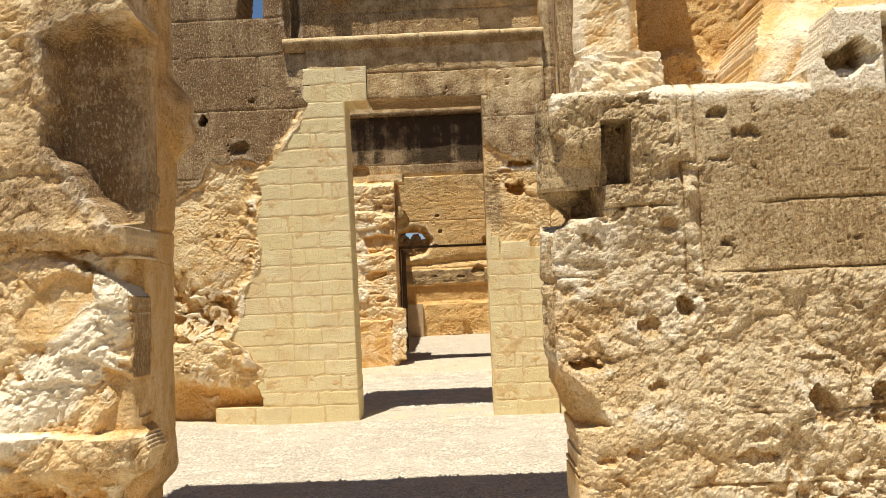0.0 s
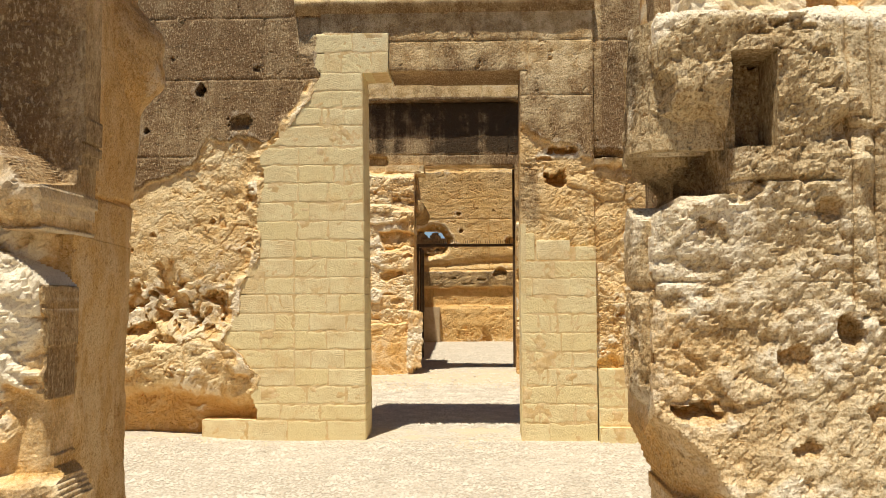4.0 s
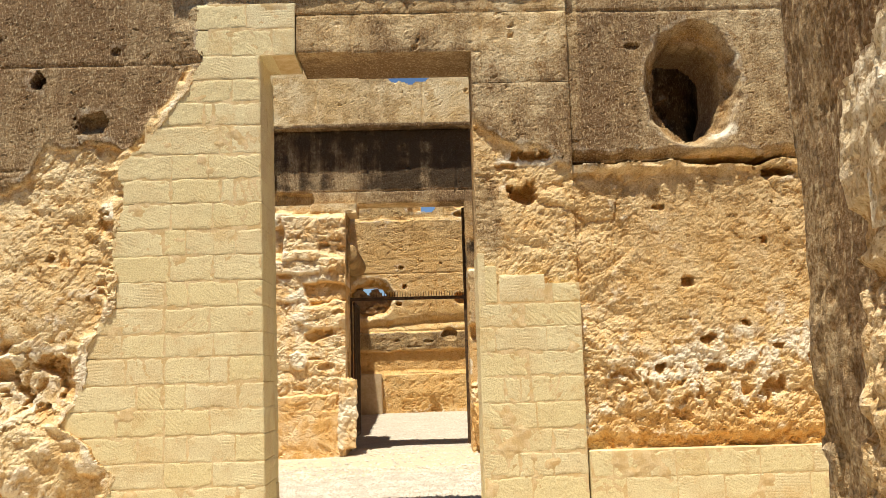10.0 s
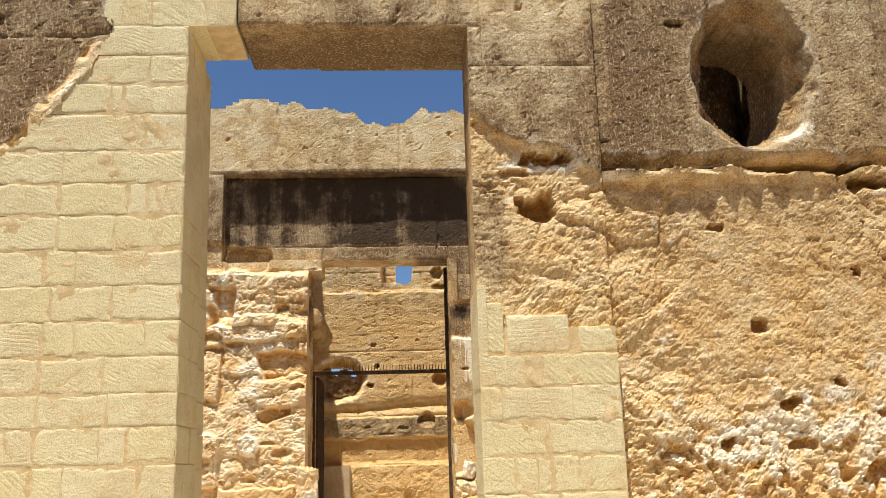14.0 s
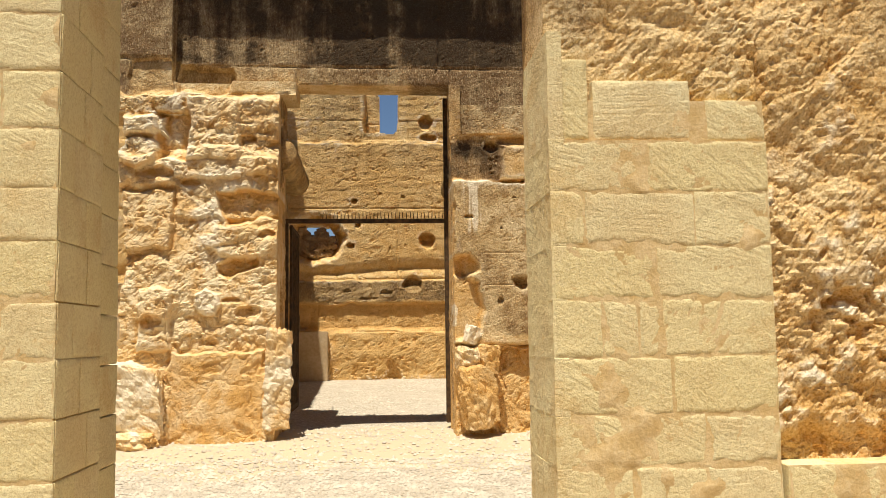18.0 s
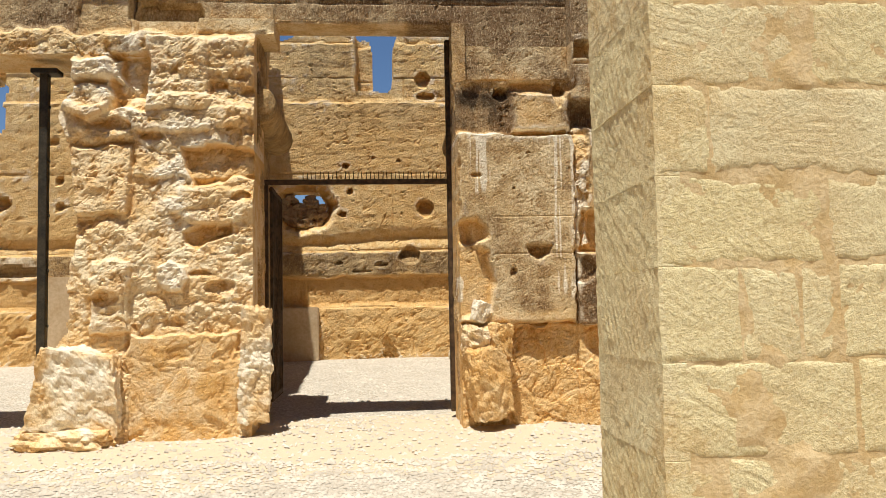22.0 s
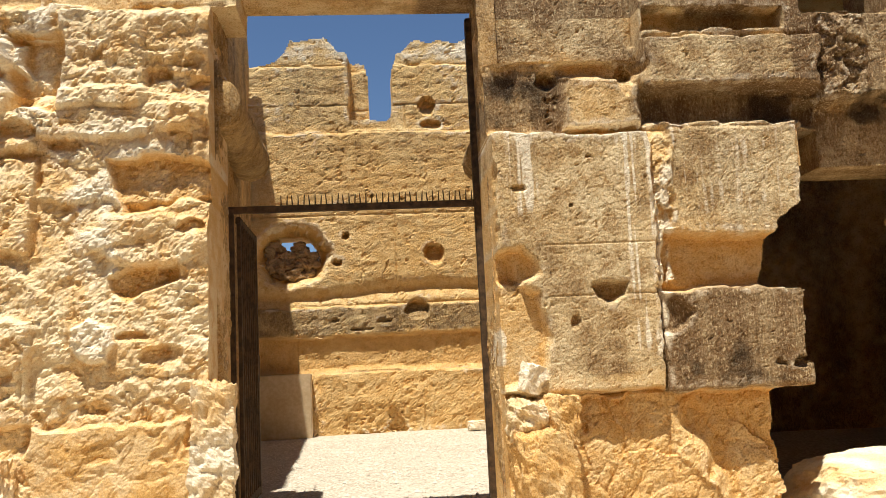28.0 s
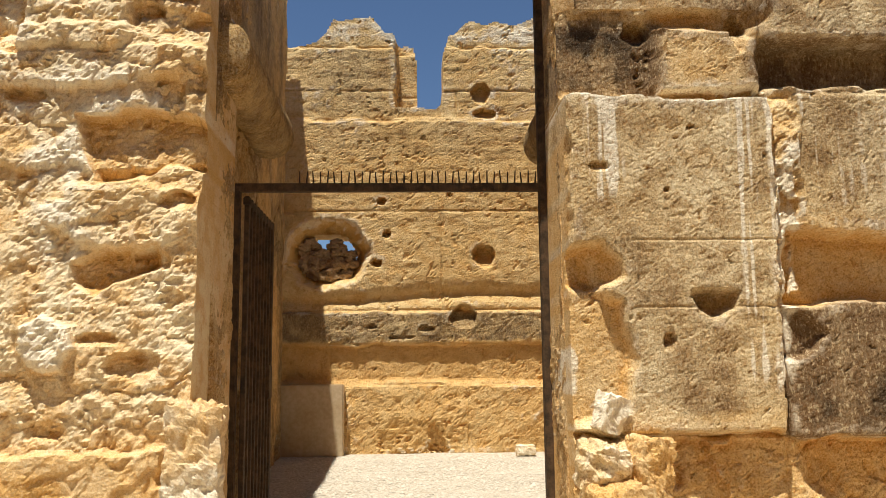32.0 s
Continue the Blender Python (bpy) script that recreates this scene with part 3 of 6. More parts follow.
W1_RIGHT = [
    (0.63, 2.73, 0.1, 0.085, 0.24), (1.84, 2.06, 0.055, 0.045, 0.12), (1.97, 1.63, 0.05, 0.04, 0.1), (1.6, 1.43, 0.04, 0.03, 0.1), (2.01, 1.42, 0.1, 0.04, 0.06), (2.42, 1.28, 0.09, 0.06, 0.1),
    (2.48, 1.57, 0.04, 0.03, 0.06), (1.52, 3.87, 0.05, 0.03, 0.06), (2.55, 2.88, 0.13, 0.05, 0.22), (1.65, 2.62, 0.04, 0.03, 0.05), (2.43, 2.35, 0.03, 0.03, 0.06), (2.25, 1.75, 0.05, 0.04, 0.1),
    (0.7, 3.03, 0.16, 0.035, 0.12), (0.52, 2.95, 0.1, 0.03, 0.05), (2.75, 1.5, 0.1, 0.08, 0.15), (3.1, 2.0, 0.08, 0.06, 0.14)]
W1_HOLES = W1_LEFT + W1_RIGHT


def w1_depth(x, z):
    er = w1_fresh(x, z)
    amp = np.where(x > 1.0, 0.55 + 0.35 * sm(2.2, 1.5, z), 0.75)
    h = er * (eroded(x, z, 11, amp) + 0.02) + (1 - er) * tooled(x, z, 12)
    for cx, cz, rx, rz, d in W1_HOLES:
        m = (abs(x - cx) < rx * 2) & (abs(z - cz) < rz * 2)
        if m.any():
            h[m] += socket(x[m], z[m], cx, cz, rx * 0.95, rz * 0.95, (0.75 if z.min() > 1.7 or cx > 0 else 0.4) * d, 0.6)
    # pale lumps low on the right, hollowed out beneath
    lump = (x > PIL_R) * sm(2.1, 1.5, z + 0.25 * fbm(x * 3, z * 2, 15, 3))
    h = h + lump * (rubbly(x, z, 16, 0.24) + 0.012 * fbm(x * 8, z * 12, 18, 5, 0.75) + tafoni(x, z, 14, 0.008) - 0.02) + 0.05 * (x > PIL_R) * sm(0.98, 0.88, z + 0.03 * fbm(x * 6, z, 17, 3))
    h = h + 0.5 * rubbly(x, z, 20, 0.8) * box(x + 0.2 * fbm(x * 2, z * 2, 24, 3), z, 0.5, 1.55, 2.0, 2.9, 0.15)
    comb = (x < -2.2) * box(x + 0.12 * fbm(x * 3, z * 3, 13, 3), z + 0.15 * fbm(x * 3, z * 3, 18, 3), -4.6, -2.62, 1.18, 1.78, 0.12)
    h = h + comb * tafoni(x, z, 19, 0.10) + 0.4 * (x < -2.2) * sm(1.9, 1.3, z) * (1 - comb) * rubbly(x, z, 19, 0.9)
    # swelling beds low on the left, and the undercut foot
    h = h - 0.10 * ell(x, z, -3.25, 0.95, 0.75, 0.28, 0.6) - 0.05 * ell(x, z, -3.0, 2.0, 0.7, 0.4, 0.8)
    h = h + 0.13 * sm(0.62, 0.46, z + 0.12 * fbm(x * 2, z, 31, 3)) * (x < 0)
    # broken bed joint under the upper courses on the right
    lip = z - 2.975 + 0.03 * fbm(x * 3, x * 0 + 1.5, 41, 5, 0.6)
    gap = 0.012 + 0.026 * sm(-0.3, 0.5, fbm(x * 2.6, x * 0, 43, 3))
    h = h + (x > PIL_R) * (0.20 * sm(gap, 0.6 * gap, abs(lip)) - (0.035 + 0.03 * fbm(x * 7, z * 7, 45, 3)) * sm(-0.11, -0.04, lip) * sm(0.01, -0.02, lip) + 0.05 * sm(0.10, 0.02, lip) * (lip > 0))
    # the old stone comes up flush with the new blocks, and is taken out behind them
    near = (x < -1.2) * sm(0.22, 0.02, brick_edge(z) - x + 0.10 * fbm(x * 6, z * 6, 27, 3)) * sm(0.30, 0.50, z) * (z < 4.25)
    h = h * (1 - near) + near * (0.7 * h - 0.040 - 0.026 * er)
    h = np.where(brick_zone(x, z), -0.01, h)
    # the oval breach tapers in
    h = h + 0.16 * ell(x, z, 1.97, 3.57, 0.34, 0.46, 0.12, 0.10)
    # recess above the door cornice, under a broken lip
    top = 5.42 - 0.3 * ((x > -1.47) & (x < -1.27) | (x > 0.25) & (x < 0.62))
    h = h + 0.16 * ((x > -1.93) & (x < 1.0) & (z > 4.5) & (z < top))
    h = h + 0.10 * ell(x, z, -1.93, 4.95, 0.07, 0.42, 0.2, 0.0)
    return h


def w1_keep(x, z):
    oval = np.hypot((x - 1.97) / 0.27, (z - 3.57 - 0.12 * (x - 1.97)) / 0.40) + 0.14 * fbm(x * 5, z * 5, 61, 3) > 1
    slot = (x > -2.56 + 0.12 * np.clip(z - 5.0, 0, 1)) & (x < -2.25) & (z > 4.89)
    return oval & ~slot


def w1_marks(x, z, d):
    er = w1_fresh(x, z)
    pat = (1 - er) * (0.70 + 0.3 * fbm(x * 0.8, z * 0.8, 71, 3) + 0.25 * sm(2.9, 2.0, abs(x + 4.5)) + 0.04 * (x > 1.1) - 0.17 * (x > 0.3) * (x < 1.1)
                      - 0.22 * box(x, z, -1.3, 1.0, 3.8, 4.5, 0.2))
    # shade painted deep inside the breach, then patches of real crust
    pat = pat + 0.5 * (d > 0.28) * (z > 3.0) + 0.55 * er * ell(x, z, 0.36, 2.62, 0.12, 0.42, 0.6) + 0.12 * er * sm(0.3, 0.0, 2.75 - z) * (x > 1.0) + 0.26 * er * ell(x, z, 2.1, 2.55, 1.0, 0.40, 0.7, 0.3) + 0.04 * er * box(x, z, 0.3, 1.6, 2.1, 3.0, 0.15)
    white = er * (0.35 * fbm(x * 2.0, z * 2.0, 73, 3) + 0.22 * (x < 0) * sm(0.45, 0.8, z) + (x > 1.0) * (0.30 * sm(2.6, 1.6, z) + 0.35 * sm(2.0, 1.6, z) * sm(-0.1, 0.6, fbm(x * 1.3, z * 5, 78, 4))) + 0.25 * fbm(x * 6, z * 6, 74, 3) - 0.12)
    white = white + 0.9 * ell(x, z, -2.44, 2.66, 0.05, 0.13, 0.3) + 0.7 * ell(x, z, 2.12, 3.2, 0.16, 0.05, 0.5) + 0.5 * ell(x, z, 0.66, 2.99, 0.2, 0.04, 0.5)
    rust = er * (0.36 * (x > 1.0) + 0.75 * sm(0.75, 0.45, z) * (x < 0) + 0.35 * sm(0.0, 0.9, fbm(x * 1.2, z * 1.5, 75, 3)) + 0.5 * sm(1.3, 0.95, z) * (x > 1))
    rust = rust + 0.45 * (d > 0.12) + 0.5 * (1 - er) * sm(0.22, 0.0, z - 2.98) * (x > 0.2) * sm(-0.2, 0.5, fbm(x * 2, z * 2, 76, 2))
    return {"patina": pat, "pale": white, "rust": np.clip(rust, 0, 1)}


wall_1 = structure("wall_1", "weathered limestone wall with doorway, dark crust above and eroded stone below")
W1_COURSES = [(-0.2, 1.02, (-7, -5.2, -3.2, -1.6)), (1.02, 2.0, (-7, -4.6, -2.7, -1.6)), (2.0, 3.0, (-7, -5.0, -3.4, -1.6)), (3.0, 3.80, (-7, -5.6, -4.3, -2.92, -1.75)),
              (3.80, 4.44, (-7, -6, -4.7, -3.48, -2.34, -1.75)), (4.44, 4.89, (-7, -5.4, -3.9, -2.60, -1.95)), (4.89, 5.6, (-7, -4.6, -3.3, -1.95))]
for z0, z1, xs in W1_COURSES:
    for a, b in zip(xs, xs[1:]):
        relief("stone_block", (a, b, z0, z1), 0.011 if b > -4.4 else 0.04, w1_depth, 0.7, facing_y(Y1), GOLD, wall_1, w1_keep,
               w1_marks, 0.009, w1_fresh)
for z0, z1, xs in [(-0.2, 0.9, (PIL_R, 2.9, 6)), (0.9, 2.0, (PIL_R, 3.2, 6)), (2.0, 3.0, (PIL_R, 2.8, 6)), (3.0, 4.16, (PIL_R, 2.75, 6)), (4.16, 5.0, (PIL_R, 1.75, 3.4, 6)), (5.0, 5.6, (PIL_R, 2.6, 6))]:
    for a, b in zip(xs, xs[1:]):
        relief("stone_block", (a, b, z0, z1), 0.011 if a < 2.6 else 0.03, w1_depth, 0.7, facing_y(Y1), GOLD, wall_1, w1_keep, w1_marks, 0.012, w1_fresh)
# lintel over the door, and the pier beside it, which stands a little proud
for a, b, z0, z1 in [(-1.75, -0.62, 3.862, 4.16), (-0.62, 0.36, 3.852, 4.16), (0.36, PIL_R - 0.006, 3.60, 4.16), (-1.75, -0.2, 4.164, 4.5), (-0.2, PIL_R - 0.006, 4.164, 4.5)]:
    relief("lintel_stone", (a, b, z0, z1), 0.02, w1_depth, 0.60, facing_y(Y1 - 0.03), GOLD, wall_1, lambda x, z: ~brick_zone(x, z), w1_marks, 0.008)
relief("stone_block", (DOOR_R, PIL_R - 0.006, 2.06, 3.597), 0.012, w1_depth, 0.445, facing_y(Y1 - 0.03), GOLD, wall_1, None, w1_marks, 0.012, w1_fresh)
relief("stone_block", (DOOR_R, 0.358, 3.60, 3.848), 0.02, w1_depth, 0.445, facing_y(Y1 - 0.03), GOLD, wall_1, None, w1_marks, 0.008)
# made thicker behind, out of sight, to lengthen the shadow on the floor
for z0, z1, xs in [(4.5, 4.95, (-1.95, -0.9, 0.1, PIL_R)), (4.95, 5.6, (-1.95, -0.4, PIL_R))]:
    for a, b in zip(xs, xs[1:]):
        relief("stone_block", (a, b - 0.003, z0 + 0.002, z1 - 0.002), 0.022, w1_depth, 1.1, facing_y(Y1), GOLD, wall_1, None, w1_marks, 0.010)


def cornice():
    prof = [(0.0, 4.455), (-0.035, 4.46), (-0.045, 4.50), (-0.085, 4.515), (-0.09, 4.585), (-0.07, 4.60), (0.0, 4.605)]
    for a, b in ((-2.01, -1.66), (-1.655, -0.42), (-0.415, 0.52), (0.525, 1.03)):
        xs = np.linspace(a, b, max(4, int((b - a) / 0.03)))
        P = np.array([[(x, Y1 + d * 1.15 + 0.006 * vnoise(np.array([x * 14 + k]), np.array([z * 30]), 5)[0], z - 0.008 * (d < -0.08) * (vnoise(np.array([x * 22]), np.array([k * 1.0]), 6)[0] > 0.45))
                       for k, (d, z) in enumerate(prof)] for x in xs])
        n, k = P.shape[:2]
        i = np.arange(n * k).reshape(n, k)
        f = np.stack([i[:-1, :-1], i[:-1, 1:], i[1:, 1:], i[1:, :-1]], -1).reshape(-1, 4)
        caps = np.array([[i[e, 0], i[e, 1], i[e, 4], i[e, 5]] for e in (0, n - 1)])
        # crust on the lower mouldings, light on the top fillet painted as pale
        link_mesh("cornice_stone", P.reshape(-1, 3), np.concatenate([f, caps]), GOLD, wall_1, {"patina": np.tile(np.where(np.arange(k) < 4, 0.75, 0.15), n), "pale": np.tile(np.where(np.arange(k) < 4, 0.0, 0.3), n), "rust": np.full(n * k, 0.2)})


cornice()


# dark crust, with the breach's inner shade painted over it
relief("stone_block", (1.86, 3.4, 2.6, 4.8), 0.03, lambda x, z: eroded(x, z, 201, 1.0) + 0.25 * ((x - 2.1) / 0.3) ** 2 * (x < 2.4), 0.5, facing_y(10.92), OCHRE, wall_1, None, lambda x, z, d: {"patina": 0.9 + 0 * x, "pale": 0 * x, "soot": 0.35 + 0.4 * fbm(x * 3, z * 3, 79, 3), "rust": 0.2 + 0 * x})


# ---- second wall: gateway with rubble pier and dressed blocks ----
Y2 = 15.5
GATE_L, GATE_R, HEAD = -1.20, 0.47, 3.79


def w2_pier(x, z):
    return sm(3.70, 3.60, z + 0.06 * fbm(x * 5, z * 5, 90, 3)) * (x < -0.9)


W2_BOXES = [(0.47, 1.44, 1.20, 2.78, -.10, 0.014), (0.30, 1.46, 2.80, 3.27, .10, .03), (1.46, 2.62, 3.06, 3.40, -.07, .014), (1.46, 2.62, 2.84, 3.06, .10, .03),
            (1.57, 2.41, 2.12, 2.84, -.07, .014), (1.50, 2.25, 1.80, 2.12, .07, .02), (1.45, 2.37, 1.18, 1.79, -.06, .012), (0.2, 2.16, 0.2, 1.18, -.02, .02),
            (2.50, 3.7, 2.4, 2.98, .12, .03), (-2.15, -1.32, 0.3, 1.16, -.10, .014), (-2.64, -2.22, 3.62, 3.99, .04, .015), (-2.20, -1.68, 3.66, 3.96, .10, .015),
            (-2.62, -2.17, 2.13, 2.67, -.05, .015), (-2.44, -2.16, 1.18, 1.76, -.05, .015), (-2.04, -1.57, 2.99, 3.60, -.06, .02), (-2.33, -2.05, 2.99, 3.45, .10, .03),
            (-1.56, -1.22, 3.17, 3.60, -.03, .02), (-2.73, -2.16, 2.72, 3.01, -.06, .04), (-2.65, -2.26, 3.23, 3.40, -.10, .03), (-2.15, -1.23, 2.42, 2.98, -.03, .02)]
W2_HOLES = [(-1.61, 1.64, .09, .035, .05), (-1.45, 1.52, .12, .07, .06), (-2.0, 2.75, .10, .05, .06), (-1.30, 2.25, .08, .05, .07), (-2.32, 1.45, .10, .06, .08),
            (-2.35, 2.85, .20, .07, .09), (-1.5, 3.18, .08, .05, .07), (-1.25, 3.12, .10, .05, .06), (0.87, 3.16, .07, .07, .12),
            (1.36, 3.15, .06, .12, .10), (2.3, 1.32, .06, .04, .12), (0.61, 2.43, .05, .025, .04), (0.91, 1.62, .03, .05, .05),
            (2.2, 3.75, .07, .04, .08), (2.05, 3.8, .05, .05, .07), (0.93, 2.32, .015, .015, .05), (1.05, 2.62, .015, .015, .04)]
# yellow cut-back corner of the slab, its side socket, and the two shallow recesses of the pier
CUTBACK = [(0.38, 2.06), (0.54, 2.05), (0.58, 1.87), (0.70, 1.80), (0.74, 1.55), (0.68, 1.29), (0.38, 1.20)]
SIDE_SOCKET = [(0.36, 2.08), (0.62, 2.06), (0.72, 1.98), (0.74, 1.90), (0.58, 1.86), (0.36, 1.84)]
RECESS_A = [(-1.77, 2.65), (-1.45, 2.67), (-1.19, 2.63), (-1.19, 2.40), (-1.35, 2.42), (-1.50, 2.38), (-1.66, 2.37), (-1.72, 2.48)]
WHITE_STONE = [(-1.93, 1.70), (-1.84, 1.73), (-1.72, 1.69), (-1.68, 1.60), (-1.74, 1.51), (-1.88, 1.50), (-1.94, 1.60)]
SCOOP = [(1.035, 1.855), (1.12, 1.85), (1.225, 1.845), (1.20, 1.775), (1.125, 1.735), (1.065, 1.775)]
CHIP = [(1.43, 1.80), (1.55, 1.75), (1.64, 1.66), (1.55, 1.56), (1.43, 1.53)]
RECESS_B = [(-1.74, 1.96), (-1.60, 2.03), (-1.38, 2.06), (-1.35, 1.98), (-1.50, 1.90), (-1.63, 1.84), (-1.71, 1.87)]


def w2_depth(x, z):
    pier, wx, wz = w2_pier(x, z), *warp(x, z, 0.025, 6, 95)
    h = tooled(x, z, 92) * (1 - pier) + 0.0014 * (1 - pier) * facets(x, z, 26, 22, 87)
    h = h + pier * (rubbly(x, z, 91, 0.26) + 0.014 * fbm(x * 9, z * 11, 84, 5, 0.75) + pits(wx, wz, 83, 4.5, 5.5, 0.55, 0.022) + pits(wx, wz, 81, 14, 17, 0.35, 0.012) - 0.15 + 0.075 * (np.minimum(z, 3.4) - 2.4) + 0.02 * fbm(x * 3, z * 3, 88, 3))
    # beds of big pale stones standing out of the core
    for cx, cz, rx, rz, d in ((-1.50, 2.20, .36, .15, -.035), (-1.75, 2.95, .55, .16, -.05), (-1.4, 3.42, .3, .16, -.03), (-2.35, 1.75, .25, .3, -.03), (-2.5, 3.05, .2, .14, -.08)):
        h = h + d * ell(x, z, cx, cz, rx, rz, 0.16, 0.16)
    for pts, d in ((RECESS_A, 0.075), (RECESS_B, 0.055), (WHITE_STONE, -0.05), (SCOOP, 0.09), (CHIP, 0.045)):
        h = h + d * inside(wx, wz, pts, 0.02)
    h = h + pier * (0.025 * np.exp(-((wx + 2.165 + 0.03 * fbm(z * 2, z * 0, 86, 3)) / 0.014) ** 2) * sm(-0.3, 0.2, fbm(z * 3, z * 0 + 4, 85, 2)) * (z < 2.6) + 0.022 * sm(1.34, 1.15, z))
    rough = box(wx, wz, 0.2, 2.2, 0.2, 1.17, 0.02)
    h = h + rough * (0.05 * facets(wx, wz, 1.7, 2.3, 93) + 0.5 * rubbly(x, z, 94, 0.7) - 0.01)
    h = h + rough * 0.15 * sm(1.55, 1.78, x + 0.25 * (z - 0.8) + 0.05 * fbm(x * 5, z * 5, 96, 3))
    for x0, x1, z0, z1, d, soft in W2_BOXES:
        m = box(wx, wz, x0, x1, z0, z1, soft)
        if x0 == -2.15 and z0 == 0.3:
            h = h * (1 - m) + m * (-0.255 + 0.5 * rubbly(x, z, 97, 0.5))
        else:
            h = h + d * m
    strip = box(wx, wz, 1.43, 1.575, 1.84, 2.75, 0.02) + box(wx, wz, 2.62, 2.95, 2.95, 3.55, 0.03)
    h = h + strip * (eroded(x, z, 98, 0.9) + 0.02 * facets(wx, wz, 9, 9, 99) - 0.05)
    h = h + 0.17 * box(wx, wz + 0.03 * fbm(x * 4, z * 2, 89, 3), 1.50, 2.42, 3.47, 3.60, 0.012) + 0.12 * box(wx, wz, 2.0, 2.5, 3.72, 3.86, 0.03) * sm(-0.2, 0.3, fbm(x * 5, z * 6, 82, 3))
    low = box(wx, wz, 0.95, 1.45, 2.83, 3.16, 0.03)
    h = h - 0.12 * low
    for jz in (1.775, 2.085):
        h = h + 0.006 * np.exp(-((z - jz) / 0.006) ** 2) * (x > 0.75) * (x < 1.44)
    for cx, cz, rx, rz, d in W2_HOLES:
        m = (abs(x - cx) < rx * 2) & (abs(z - cz) < rz * 2)
        if m.any():
            h[m] += socket(x[m], z[m], cx, cz, rx * 0.9, rz * 0.9, 0.75 * d, 0.28)
    h = h + 0.07 * inside(wx, wz, CUTBACK, 0.03) + 0.10 * inside(wx, wz, SIDE_SOCKET, 0.02) * sm(0.76, 0.60, x)
    # sunk panel over the gate, running down beside it
    panel = (box(x, z, -2.24, 1.475, 3.78, 4.86, 0.006) > 0.5) | (box(x, z, 0.2, 1.475, 3.27, 4.2, 0.006) > 0.5)
    return h + 0.16 * panel


W2_EDGE_Z = (0.0, 0.95, 1.2, 1.57, 2.0, 2.5, 2.93, 3.1, 3.43)
W2_EDGE_X = (-2.95, -2.82, -2.60, -2.64, -2.55, -2.60, -2.74, -2.60, -2.66)
W2_TOP_X = (-7, -2.36, -2.15, -1.66, -1.23, -0.66, -0.52, -0.24, 0.19, 0.7, 2.0, 6)
W2_TOP_Z = (5.7, 5.66, 5.81, 5.80, 5.73, 5.69, 5.49, 5.45, 5.68, 5.64, 5.9, 5.9)


def w2_keep(x, z):
    wob = 0.03 * fbm(x * 5, z * 5, 101, 3)
    left = (z > 3.44) | (x < -4.4) | (x > np.interp(z, W2_EDGE_Z, W2_EDGE_X) + wob)
    top = z < np.interp(x, W2_TOP_X, W2_TOP_Z) + 2 * wob
    right = np.interp(z, (0.2, 1.17, 1.18, 1.30, 1.36, 1.76, 1.79, 2.0, 2.2, 2.3, 2.54), (2.13, 2.13, 2.37, 2.38, 2.33, 2.35, 2.12, 2.16, 2.22, 2.38, 2.40))
    hollow = (x > right + wob) & (x < 3.35 + wob) & (z < 2.55) & (z > -1)
    upper = (x > 2.54 + wob) & (x < 3.15 + wob) & (z > 3.56 + wob) & (z < 4.70)
    return left & top & ~hollow & ~upper


